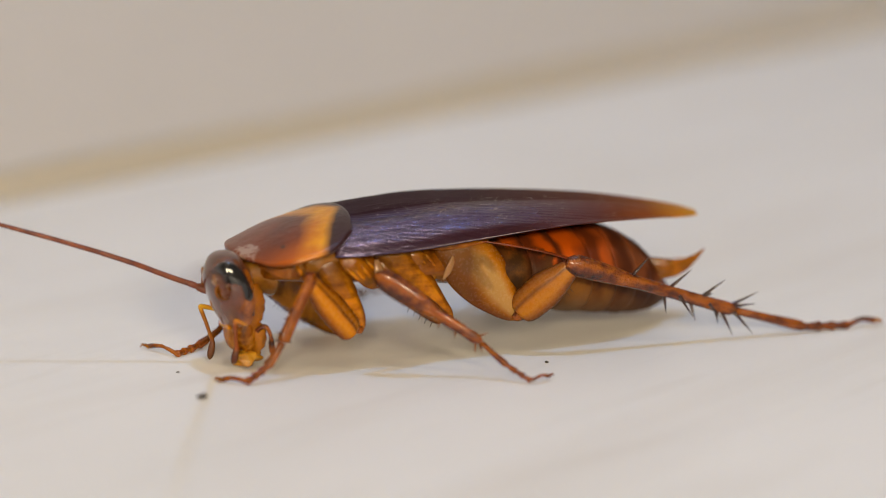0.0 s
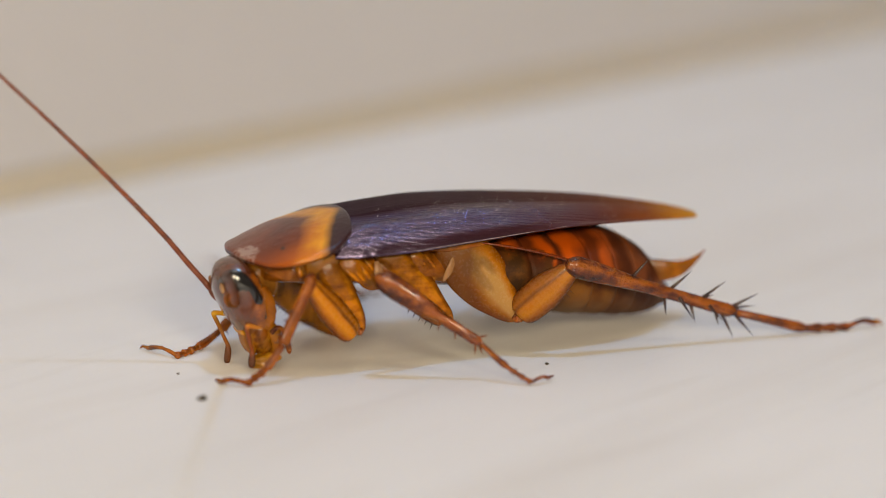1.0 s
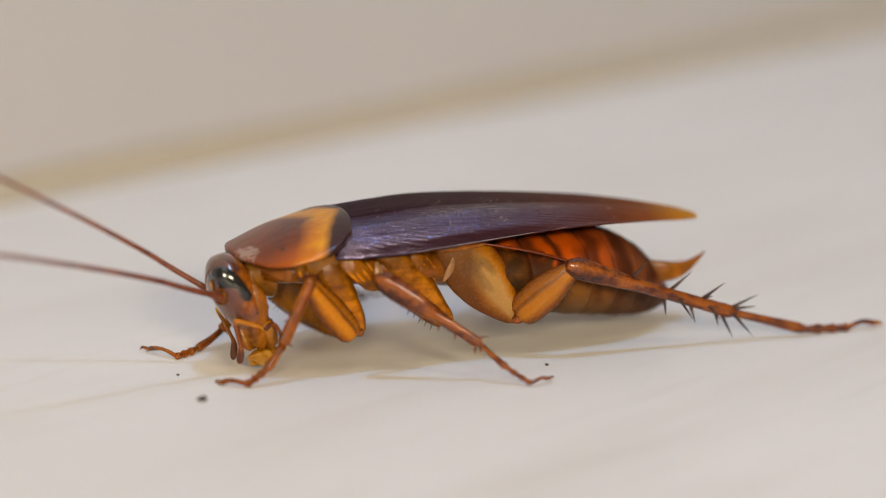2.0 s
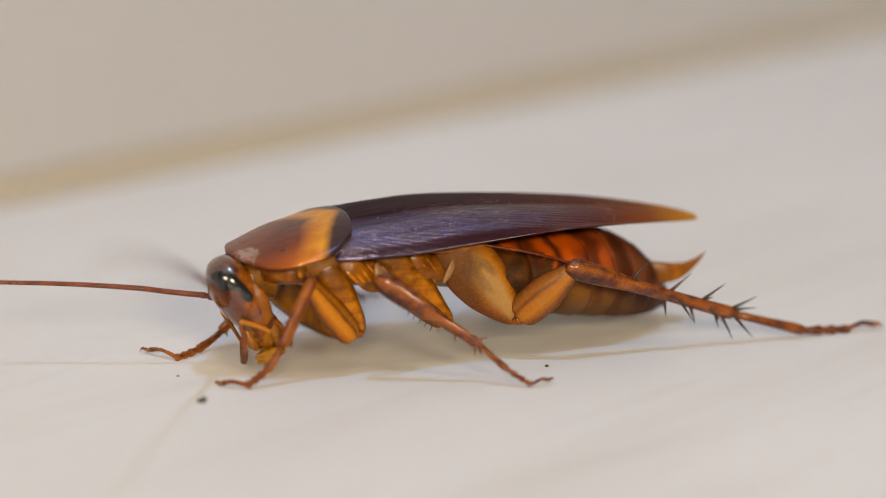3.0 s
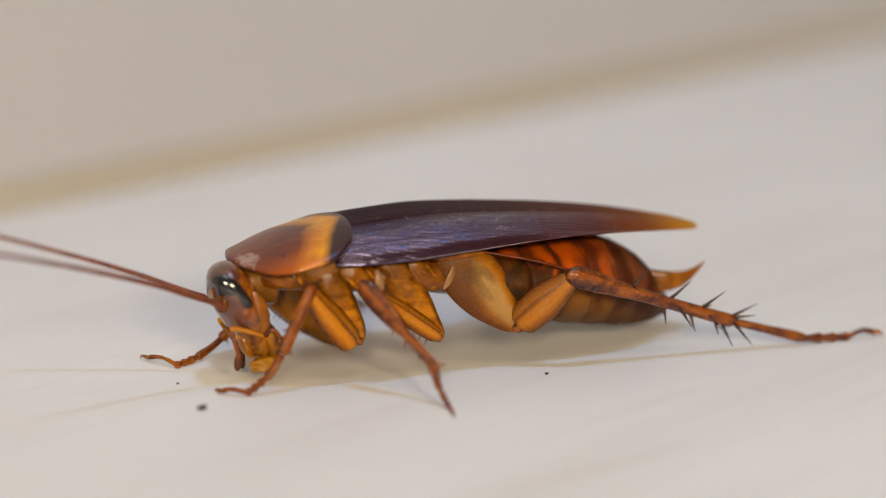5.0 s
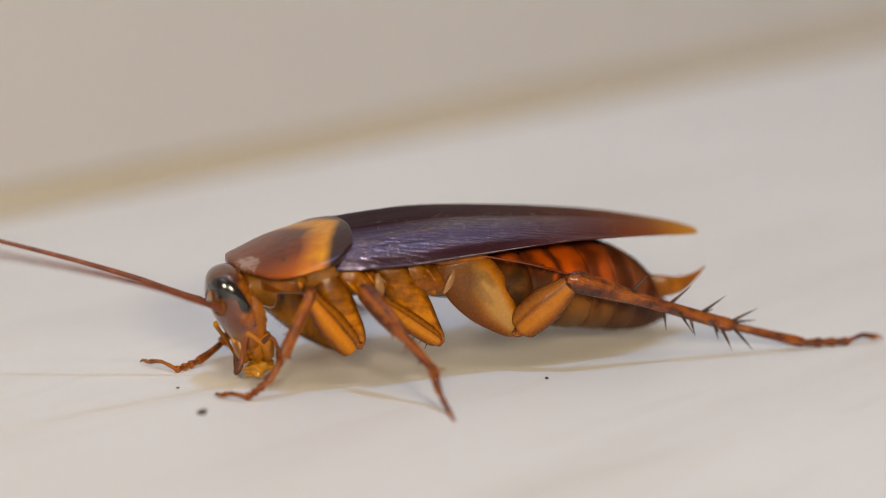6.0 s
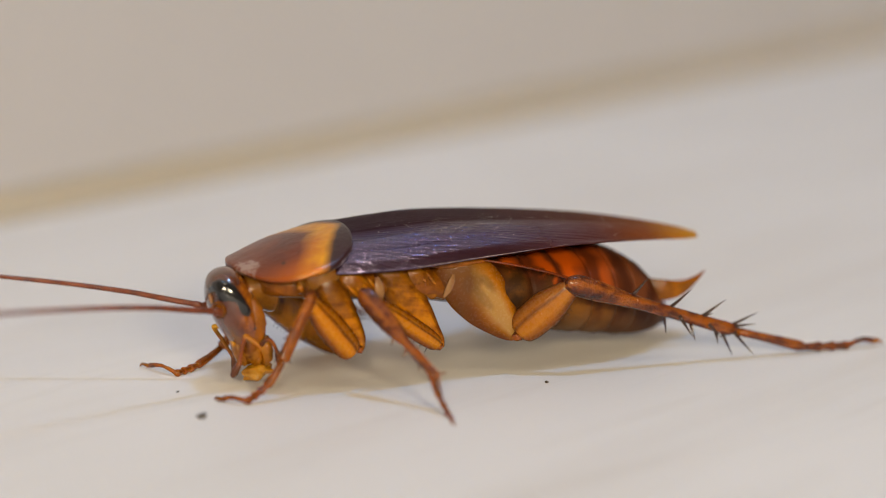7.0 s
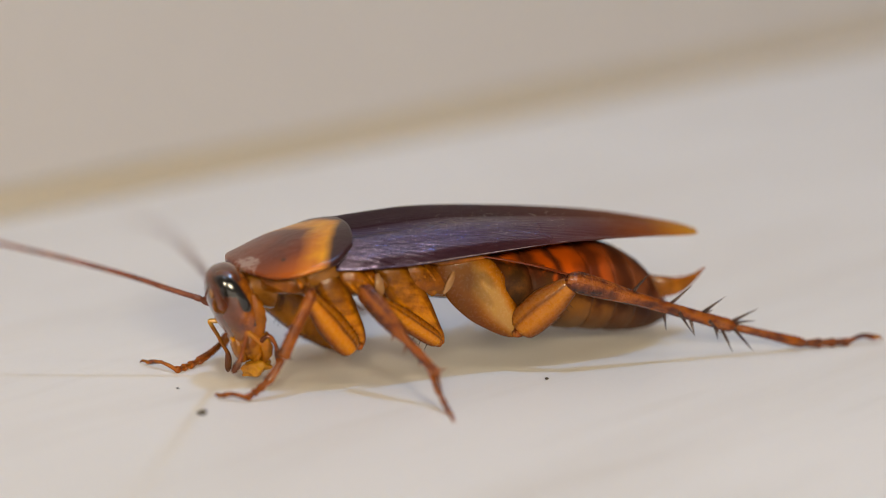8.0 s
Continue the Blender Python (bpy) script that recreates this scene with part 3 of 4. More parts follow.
def head_part():
    keys = [(-18.05, 8.55, 0.15, 0.2), (-18.1, 8.35, 0.85, 1.2), (-18.05, 7.9, 1.35, 1.9), (-17.9, 7.2, 1.75, 2.4), (-17.8, 6.3, 1.95, 2.6), (-17.55, 5.2, 1.95, 2.45), (-17.25, 4.1, 1.85, 2.1), (-17.05, 3.3, 1.6, 1.75), (-16.95, 2.6, 1.3, 1.4), (-16.9, 2.2, 0.6, 0.7)]
    rings = []
    for x, z, d, w in smooth_list(keys, 4):
        ring = []
        for q in range(32):
            a = 2 * math.pi * q / 32
            ca, sa = math.cos(a), math.sin(a)
            ring.append(Vector((x - d * ca * (1.0 if ca > 0 else 0.85), w * math.copysign(abs(sa) ** 0.9, sa), z)))
        rings.append(ring)
    return part("head", loft(rings), HEAD, roach, "shiny brown head")


def head_surface(y, z):
    keys = [(8.55, -18.05, 0.15, 0.2), (7.9, -18.05, 1.35, 1.9), (7.2, -17.9, 1.75, 2.4), (6.3, -17.8, 1.95, 2.6), (5.2, -17.55, 1.95, 2.45), (4.1, -17.25, 1.85, 2.1), (3.3, -17.05, 1.6, 1.75), (2.6, -16.95, 1.3, 1.4)]
    zs = [k[0] for k in keys][::-1]
    x, d, w = (float(np.interp(z, zs, [k[i] for k in keys][::-1])) for i in (1, 2, 3))
    return x - d * math.sqrt(max(0.0, 1 - min(1, abs(y) / w) ** 2.2))


head = head_part()


def eye(sign):
    pts = [(-19.38, 0.85, 7.1, 0.12), (-19.28, 1.2, 7.22, 0.36), (-19.02, 1.6, 7.36, 0.56), (-18.7, 1.97, 7.42, 0.78), (-18.15, 2.2, 7.0, 0.78), (-17.72, 2.35, 6.45, 0.63), (-17.4, 2.36, 5.9, 0.55), (-17.15, 2.3, 5.4, 0.47), (-17.05, 2.25, 5.1, 0.2)]
    part("eye", tube([(x + (0.9 if sign > 0 else 0.0), sign * y * 0.97, z, r) for x, y, z, r in pts], flat=0.5, n=18), BLACK_EYE, head, "glossy black kidney-shaped eye")


eye(-1)
eye(1)
for s in (-1, 1):
    at = Vector((head_surface(2.0, 5.95), s * 2.0, 5.95))
    out = Vector((-0.75, s * 0.66, 0.0))
    ring = [at + out * 0.06 + Vector((0.66 * math.cos(a) * s, 0.75 * math.cos(a), 1.0 * math.sin(a))) * 0.52 for a in [2 * math.pi * k / 20 for k in range(20)]]
    b = bmesh.new()
    rows = []
    for k in range(20):
        mid = ring[k]
        rad = (mid - at).normalized()
        rows.append([b.verts.new(mid + rad * 0.17 * math.cos(q) + out * 0.16 * math.sin(q)) for q in [2 * math.pi * j / 8 for j in range(8)]])
    for k in range(20):
        for j in range(8):
            b.faces.new((rows[k][j], rows[(k + 1) % 20][j], rows[(k + 1) % 20][(j + 1) % 8], rows[k][(j + 1) % 8]))
    part("socket_ring", b, AMBER, head, "pale ring round the antenna socket")
    b = bmesh.new()
    bmesh.ops.create_uvsphere(b, u_segments=14, v_segments=10, radius=0.42)
    for v in b.verts:
        v.co = Vector((v.co.x * 0.7, v.co.y, v.co.z)) + at
    part("antenna_socket", b, CHEEK, head, "orange antenna socket")


for s in (-1, 1):
    b = bmesh.new()
    bmesh.ops.create_uvsphere(b, u_segments=16, v_segments=10, radius=0.5)
    at = Vector((head_surface(1.35, 6.75), s * 1.35, 6.75))
    for v in b.verts:
        v.co = Vector((v.co.x * 0.28, v.co.y * 0.9, v.co.z * 0.8)) + at
    part("ocellus", b, FLAP, head, "small pale spot beside the antenna socket")


def antenna(name):
    """A beaded whip along -x from its joint, thinning outwards with a slight sag."""
    keys = [(0.0, 0, 0, 0.30), (-0.35, 0, 0.02, 0.34), (-0.8, 0, 0.05, 0.30), (-0.95, 0, 0.06, 0.2), (-1.1, 0, 0.07, 0.26), (-1.5, 0, 0.1, 0.24)]
    rings = []
    for p in smooth_list(keys, 3):
        rings.append(ellipse(p[:3], (0, p[3], 0), (0, 0, p[3]), 9))
    x = -1.6
    i = 0
    while x > -44:
        s = (-x - 1.6) / 42.4
        step = 0.16 + 0.30 * s
        r = 0.19 * (1 - s) ** 0.9 + 0.035
        z = 0.1 + 0.22 * math.sin(math.pi * min(1.6, -x / 16)) * min(1.0, (-x - 1.6) / 4) - 0.004 * max(0.0, -x - 16) ** 2
        for k, f in ((0.0, 0.84), (0.3, 1.06), (0.75, 1.03)):
            rings.append(ellipse((x - step * k, 0, z), (0, r * f, 0), (0, 0, r * f), 9))
        x -= step
        i += 1
    return part(name, loft(rings), FLAGELLUM, head, "long beaded red-brown antenna")


ant_a = antenna("antenna")
ant_b = antenna("antenna")


def mouth():
    part("clypeus", tube([(-18.3, -1.2, 2.9, 0.12), (-18.25, -0.5, 2.95, 0.3), (-18.25, 0.5, 2.95, 0.3), (-18.3, 1.2, 2.9, 0.12)], side=(1, 0, 0), flat=0.8), YELLOW, head, "yellow band above the upper lip")
    part("labrum", tube([(-18.0, -0.3, 2.9, 0.45), (-17.95, -0.4, 2.3, 0.5), (-17.8, -0.5, 1.6, 0.45), (-17.6, -0.5, 1.05, 0.2)], flat=1.9), OCHRE, head, "ochre upper lip")
    for s in (-1, 1):
        part("mandible", tube([(-17.0, s * 1.25, 3.4, 0.5), (-17.1, s * 1.4, 2.6, 0.55), (-17.2, s * 1.15, 1.8, 0.42), (-17.35, s * 0.6, 1.1, 0.15)], flat=0.7), DARK_AMBER, head, "dark amber jaw")
        part("cheek", tube([(-16.6, s * 1.7, 6.2, 0.4), (-16.4, s * 1.75, 5.2, 0.66), (-16.35, s * 1.65, 4.2, 0.66), (-16.5, s * 1.5, 3.2, 0.5), (-16.6, s * 1.3, 2.7, 0.4)], flat=0.4, ripple=0.07), CHEEK, head, "amber cheek plate")
        part("maxilla", tube([(-16.2, s * 1.35, 3.0, 0.4), (-15.95, s * 1.35, 2.2, 0.48), (-15.95, s * 1.2, 1.4, 0.38), (-16.3, s * 0.9, 0.7, 0.12)], flat=0.7, ripple=0.09), OCHRE, head)
        part("inner_lobe", tube([(-16.6, s * 0.9, 2.4, 0.3), (-16.6, s * 0.95, 1.6, 0.36), (-16.8, s * 0.7, 0.9, 0.25), (-17.0, s * 0.5, 0.5, 0.05)], flat=0.8), OCHRE, head)
    part("mouth_base", tube([(-17.2, -0.2, 3.6, 0.9), (-17.1, -0.3, 2.8, 1.1), (-17.0, -0.4, 2.0, 1.0), (-16.9, -0.4, 1.3, 0.6), (-16.9, -0.4, 0.9, 0.15)], flat=1.25, ripple=0.05), OCHRE, head, "mottled ochre mouth")
    part("lower_lip", tube([(-16.0, -0.2, 2.8, 0.5), (-15.95, -0.3, 1.9, 0.55), (-16.1, -0.4, 1.1, 0.45), (-16.35, -0.4, 0.5, 0.12)], flat=1.7), OCHRE, head)



mouth()


def palp(name, keys, material, label):
    return part(name, tube(keys, n=10, steps=4), material, head, label)


palps = [
    palp("palp", [(-17.9, 1.2, 3.3, 0.16), (-18.67, 1.4, 3.83, 0.17), (-19.5, 1.6, 4.05, 0.19), (-19.62, 1.6, 3.9, 0.17), (-19.24, 1.6, 2.83, 0.15), (-18.95, 1.6, 1.9, 0.14), (-18.78, 1.6, 1.4, 0.17), (-18.8, 1.6, 0.9, 0.26), (-18.95, 1.6, 0.2, 0.24), (-19.02, 1.6, -0.1, 0.05)], FAR_PALP, "thin yellow-brown jointed mouth feeler with a blunt tip"),
    palp("palp", [(-17.2, -1.73, 3.32, 0.17), (-18.3, -2.2, 3.85, 0.18), (-19.4, -2.5, 4.22, 0.2), (-19.55, -2.5, 4.1, 0.18), (-19.4, -2.4, 3.2, 0.16), (-19.2, -2.3, 2.3, 0.15), (-19.16, -2.28, 2.1, 0.2), (-19.2, -2.24, 1.5, 0.29), (-19.23, -2.2, 1.05, 0.22), (-19.23, -2.2, 0.9, 0.05)], NEAR_PALP, "red-brown jointed mouth feeler with a dark blunt tip"),
    palp("palp", [(-16.3, -1.6, 2.6, 0.2), (-15.9, -1.8, 2.95, 0.18), (-15.55, -1.85, 2.8, 0.17), (-15.3, -1.9, 2.1, 0.15), (-15.27, -1.9, 1.6, 0.22), (-15.27, -1.9, 1.0, 0.2), (-15.3, -1.9, 0.75, 0.05)], RUST, "short red-brown mouth feeler"),
]


# legs: each joint from millimetres in the insect's space
def spine(parent, s, length, lean, side, size=0.13, material=DARK, up=0.0):
    """A thorn on a limb of that length at the share s, leaning outwards."""
    base = Vector((length * s, -0.4 if up and abs(up) < 0.2 else 0, up * 0.8))
    tip = base + Vector((lean[0], side, lean[1]))
    b = tube([(*base, size * 1.3), (*(base.lerp(tip, 0.5)), size * 0.75), (*tip, 0.012)], n=6, steps=2)
    part("spine", b, material, parent)


def femur(p0, p1, depth, material=AMBER, flat=0.5, label=""):
    n = (Vector(p1) - Vector(p0)).length
    ob = part("femur", limb(n, [(0, 0.5 * depth), (0.04, 0.76 * depth), (0.12, 0.92 * depth), (0.28, 1.0 * depth), (0.55, depth), (0.82, 0.72 * depth), (0.95, 0.55 * depth), (1.0, 0.3 * depth)], flat, n=18), material, roach, label)
    ob.matrix_local = aim(p0, p1)
    return ob


def tibia(p0, p1, depth, spines=(), flat=0.75, material=RUST, taper=1.0, radii=None, thorn=DARK):
    n = (Vector(p1) - Vector(p0)).length
    ob = part("tibia", limb(n, radii or [(0, 0.5 * depth), (0.05, 0.95 * depth), (0.15, 0.95 * depth), (0.3, 0.5 * (0.95 + 0.9 * taper) * depth), (0.5, 0.9 * taper * depth), (0.85, 0.95 * taper * depth), (0.96, taper * depth), (1.0, 0.5 * taper * depth)], flat, n=14), material, roach)
    ob.matrix_local = aim(p0, p1)
    for s, lean, side in spines:
        spine(ob, s, n, lean, side, 0.115, thorn)
    return ob


def tarsus(p0, p1, p2, depth, sag=0.0, material=RUST, bend=None, loose=False):
    """Five bead-like foot joints from p0 over p1, then the claw joint to p2."""
    a, b, c = Vector(p0), Vector(p1), Vector(p2)
    m = aim(p0, p1)
    inv = m.inverted()

    def loc(p):
        return (inv @ (p * MM)) / MM
    keys = []
    marks = [0.0, 0.55, 0.72, 0.86, 1.0]
    for i in range(4):
        s0, s1 = marks[i], marks[i + 1]
        for f, r in ((0.02, 0.7), (0.5, 0.85), (0.9, 1.1), (1.0, 0.7)):
            g = s0 + (s1 - s0) * f
            q = a.lerp(b, g)
            if bend:
                q = a.lerp(Vector(bend), g / 0.55) if g < 0.55 else Vector(bend).lerp(b, (g - 0.55) / 0.45)
            q = loc(q)
            q.z += sag * math.sin(math.pi * (s0 + (s1 - s0) * f))
            keys.append((*q, depth * r * (1.0 - 0.25 * (s0 + (s1 - s0) * f))))
    end, back = loc(c), loc(b)
    d = (end - back).normalized()
    tip = []
    for f, r in ((0.1, 0.45), (0.5, 0.42), (0.9, 0.55)):
        q = loc(b.lerp(c, f))
        q.z += 0.35 * math.sin(math.pi * f)
        tip.append((*q, depth * r))
    ob = part("tarsus", tube(keys if loose else keys + tip, n=10, steps=2), material, roach)
    ob.matrix_local = m
    hooks = []
    for s in (-1, 1):
        side = Vector((0, s * 0.35, 0))
        hooks.append([(*(end - d * 0.15), depth * 0.4), (*(end + d * 0.3 + side * 0.7 + Vector((0, 0, 0.08))), depth * 0.3), (*(end + d * 0.55 + side + Vector((0, 0, -0.2))), 0.02)])
    if not loose:
        for k in hooks:
            part("claw", tube(k, n=6, steps=3), AMBER, ob, "hooked amber claw")
        return ob
    # a claw joint that turns on its own, with its origin in the last bead
    foot = tube([(*(Vector(k[:3]) - back), k[3]) for k in [(*back, depth * 0.4)] + tip], n=8, steps=2)
    for hook in hooks:
        tube([(*(Vector(k[:3]) - back), k[3]) for k in hook], n=6, steps=3, bm=foot)
    claw = part("claw_joint", foot, material, ob, "thin claw joint with two hooks")
    claw.matrix_local = Matrix.Translation(back * MM)
    return ob, claw, back, d


def coxa(keys, material, flat=0.45, side=(0, 1, 0), label="", flutes=0.0):
    return part("coxa", tube(keys, n=42 if flutes else 20, steps=6, flat=flat, side=side, flutes=flutes), material, roach, label)


def far_side(p):
    return (p[0], -p[1], p[2])


# near foreleg
coxa([(-12.5, -4.6, 8.7, 0.7), (-11.8, -4.9, 7.7, 1.0), (-11.15, -5.0, 6.5, 1.1), (-10.5, -5.1, 5.1, 1.02), (-9.9, -5.2, 3.8, 0.84), (-9.6, -5.2, 3.0, 0.55), (-9.5, -5.2, 2.65, 0.15)], LEG, 0.5, label="amber base joint of the foreleg", flutes=0.03)
fore_femur = femur((-10.2, -5.75, 2.75), (-13.85, -6.0, 7.35), 1.08, FEMUR, 0.45)
for i in range(14):
    spine(fore_femur, 0.12 + 0.052 * i, 5.76, (0.12, -0.95), -0.25, 0.045, DARK_AMBER)
fore_tibia = tibia((-13.5, -6.25, 7.65), (-15.97, -6.4, 2.9), 0.5, [(0.85, (0.3, 0.8), 0.2), (0.9, (0.4, -0.7), 0.2), (0.95, (0.5, 0.5), -0.4), (0.5, (0.3, 0.7), 0.2), (0.65, (0.3, 0.7), -0.2)], material=FORELEG)
tarsus((-15.97, -6.4, 2.9), (-18.8, -6.7, 0.3), (-20.25, -5.3, 0.22), 0.38, -0.35, material=FORELEG)
# far foreleg
# brighter ochre shell stands in for light that the near legs block here
coxa([(-15.0, 2.8, 7.6, 0.8), (-13.9, 3.4, 6.0, 1.2), (-11.5, 4.1, 3.8, 1.35), (-8.9, 4.4, 1.7, 0.95), (-8.2, 4.4, 1.0, 0.25)], OCHRE, 0.5)
far_femur = femur((-6.9, 4.8, 0.55), (-13.9, 5.2, 4.9), 1.3, LEG, 0.5)
tibia((-13.8, 5.4, 4.5), (-16.9, 5.6, 1.15), 0.42, [(0.6, (0.3, -0.7), 0.1), (0.9, (0.4, -0.6), 0.2)], material=FORELEG)
tarsus((-16.9, 5.6, 1.15), (-21.3, 2.8, 0.25), (-22.7, 5.7, 0.25), 0.36, -0.3, material=FORELEG)
for i in range(15):
    spine(far_femur, 0.18 + 0.05 * i, 6.8, (0.10, -1.45), 0.1, 0.05)

for i in range(12):
    spine(fore_tibia, 0.15 + 0.065 * i, 5.36, (0.28, 0.56 if i % 2 else -0.56), -0.15, 0.022, DARK_AMBER)

# near middle leg; it steps forward, so its joints keep their lengths
mid_coxa = coxa([(-7.7, -4.7, 9.1, 0.9), (-6.8, -5.0, 8.1, 1.2), (-5.8, -5.1, 6.95, 1.3), (-4.6, -5.2, 5.7, 1.15), (-3.4, -5.3, 4.3, 0.8), (-2.6, -5.4, 3.5, 0.5), (-2.2, -5.4, 3.1, 0.15)], LEG, 0.45, label="amber base joint of the middle leg", flutes=0.05)
mid_femur = femur((-3.0, -5.6, 3.2), (-8.8, -7.6, 7.5), 0.76, FEMUR, 0.5)
for i in range(5):
    spine(mid_femur, 0.12 + 0.09 * i, 7.5, (-0.15, -1.1), -0.1, 0.07)
mid_tibia = tibia((-9.0, -7.8, 7.6), (-2.25, -11.2, 2.72), 0.88, [(0.15, (0.4, -1.0), 0.2), (0.25, (0.4, -1.0), 0.2), (0.4, (0.4, 0.9), 0.3), (0.45, (0.4, -1.0), -0.2), (0.6, (0.4, -0.9), -0.2), (0.75, (0.5, -0.9), 0.2), (0.93, (0.7, 0.8), 0.3), (0.95, (0.5, -1.0), 0.2), (0.97, (0.8, -0.7), 0.3)], flat=0.6, thorn=DARK_AMBER,
                  radii=[(0, 0.42), (0.05, 0.80), (0.2, 0.88), (0.4, 0.76), (0.53, 0.52), (0.58, 0.42), (0.66, 0.44), (0.85, 0.40), (0.94, 0.42), (1.0, 0.2)])
mid_tarsus, mid_claw, claw_root, claw_way = tarsus((-2.25, -11.2, 2.72), (0.5, -14.1, 0.25), (2.0, -13.6, 0.3), 0.27, -0.2, loose=True)
# far middle leg
coxa([(-7.6, 3.8, 8.2, 1.0), (-6.4, 4.6, 7.0, 1.3), (-5.0, 5.0, 5.6, 1.2), (-3.6, 5.2, 4.2, 0.9), (-2.8, 5.2, 3.4, 0.4)], LEG, 0.5)
femur((-2.9, 5.6, 3.6), (-8.5, 8.5, 6.4), 0.8, FEMUR, 0.5)
tibia((-8.5, 8.6, 6.4), (-4.0, 12.6, 1.8), 0.5)
tarsus((-4.0, 12.6, 1.8), (-1.8, 15.0, 0.3), (-0.4, 15.8, 0.2), 0.34)

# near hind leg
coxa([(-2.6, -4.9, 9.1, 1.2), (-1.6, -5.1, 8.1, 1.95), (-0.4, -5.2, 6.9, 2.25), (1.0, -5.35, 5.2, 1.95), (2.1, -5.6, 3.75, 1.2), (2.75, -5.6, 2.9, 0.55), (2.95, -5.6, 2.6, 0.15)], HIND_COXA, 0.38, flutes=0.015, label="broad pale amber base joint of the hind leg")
hind_femur = femur((2.9, -6.0, 3.2), (6.55, -7.8, 6.85), 1.38, HIND_FEMUR, 0.45)
for i in range(5):
    spine(hind_femur, 0.42 + 0.07 * i, 5.9, (0.15, -1.55), -0.1, 0.07)
HIND = [(0.37, 0.45, 0.72, 1.65), (0.6, 0.4, 0.93, 1.67), (0.79, 0.4, 1.05, 1.66), (0.79, 0.4, 0.66, 0.48), (0.97, 0.4, 1.47, 1.45), (0.98, 0.36, 1.35, 0.65), (0.58, -0.38, 0.49, -1.21), (0.65, -0.05, 1.37, -1.14), (0.74, -0.45, 0.47, -1.03), (0.83, -0.03, 1.21, -0.7),
        (0.89, -0.45, 0.36, -0.84), (0.93, -0.5, 1.1, -1.28), (0.985, -0.13, 1.86, -1.08)]
hind_tibia = tibia((6.1, -7.9, 7.25), (20.2, -8.2, 2.28), 0.86, taper=0.62)
for k, (s, z, dx, dz) in enumerate(HIND):
    spine(hind_tibia, s, 14.95, (dx * 1.12, dz * 1.12), -0.25 - 0.2 * (k % 3), 0.12, DARK, z)
tarsus((20.2, -8.2, 2.28), (30.0, -8.7, 0.28), (32.3, -8.8, 0.42), 0.45, bend=(26.2, -8.6, 0.5))
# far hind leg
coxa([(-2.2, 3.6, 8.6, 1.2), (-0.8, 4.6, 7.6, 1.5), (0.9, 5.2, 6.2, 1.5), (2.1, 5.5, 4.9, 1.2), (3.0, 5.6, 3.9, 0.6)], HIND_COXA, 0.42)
femur((2.9, 6.0, 3.9), (7.0, 8.4, 6.2), 1.0, FEMUR, 0.5)
tibia((7.0, 8.5, 6.2), (17.0, 11.0, 2.6), 0.5, [(0.5, (0.4, 1.1), 0.2), (0.7, (0.4, 1.2), 0.2), (0.9, (0.8, 1.2), 0.2)])
tarsus((17.0, 11.0, 2.6), (23.0, 13.5, 0.3), (25.0, 14.4, 0.2), 0.3)


def knee(parent, x, y, z, r):
    ob = part("joint", lump(r, rng, (1.0, 0.8, 1.0), 0.25, 3), RUST, parent, "dark glossy leg joint")
    ob.matrix_local = pose(x * MM, y * MM, z * MM)


for x, y, z, r in ((-9.62, -5.45, 3.0, 0.32), (2.95, -5.95, 2.95, 0.42), (6.45, -7.85, 7.05, 0.45), (-13.6, -6.05, 7.5, 0.42)):
    knee(roach, x, y, z, r)
knee(mid_coxa, -2.6, -5.5, 3.2, 0.34)
knee(mid_tibia, 0.15, 0.1, 0.0, 0.42)


# folded plates and flaps where the legs join the thorax
def plate(name, keys, material, flat=0.4, label=""):
    return part(name, tube(keys, n=14, steps=5, flat=flat), material, body, label)


plate("side_plate", [(-14.6, -3.9, 8.5, 0.4), (-13.6, -4.6, 8.2, 0.7), (-12.4, -5.0, 8.3, 0.75), (-11.2, -5.1, 8.6, 0.4)], PALE, 0.3, "pale amber side plate")
plate("side_plate", [(-16.3, -2.4, 8.0, 0.3), (-15.4, -3.2, 7.6, 0.5), (-14.2, -3.9, 7.4, 0.55), (-13.2, -4.1, 7.6, 0.35)], DARK_AMBER, 0.25)
plate("side_plate", [(-11.0, -4.7, 8.8, 0.3), (-10.2, -5.2, 8.0, 0.75), (-9.0, -5.2, 7.1, 0.7), (-8.2, -4.9, 6.5, 0.3)], AMBER, 0.32)
plate("side_plate", [(-9.6, -4.6, 7.6, 0.4), (-8.6, -4.6, 6.6, 0.7), (-7.6, -4.4, 6.2, 0.5), (-7.0, -4.0, 6.0, 0.2)], CHEEK, 0.35)
plate("flap", [(-8.3, -5.5, 8.2, 0.16), (-8.2, -5.75, 7.5, 0.34), (-8.1, -5.7, 6.8, 0.34), (-8.1, -5.6, 6.4, 0.1)], FLAP, 0.4, "small pale flap")
plate("side_plate", [(-6.2, -4.7, 8.8, 0.4), (-5.2, -5.2, 8.0, 0.75), (-4.2, -5.2, 7.2, 0.7), (-3.4, -4.9, 6.2, 0.35)], AMBER, 0.32)
plate("flap", [(-2.35, -5.9, 8.05, 0.08), (-2.5, -6.05, 7.6, 0.24), (-2.8, -6.05, 6.95, 0.26), (-3.1, -5.9, 6.35, 0.08)], FLAP, 0.35, "small pale flap")
plate("side_plate", [(-4.4, -4.9, 8.9, 0.2), (-3.2, -5.5, 8.75, 0.3), (-1.6, -5.75, 8.8, 0.26), (0.2, -5.8, 8.9, 0.12)], DARK_AMBER, 0.35)
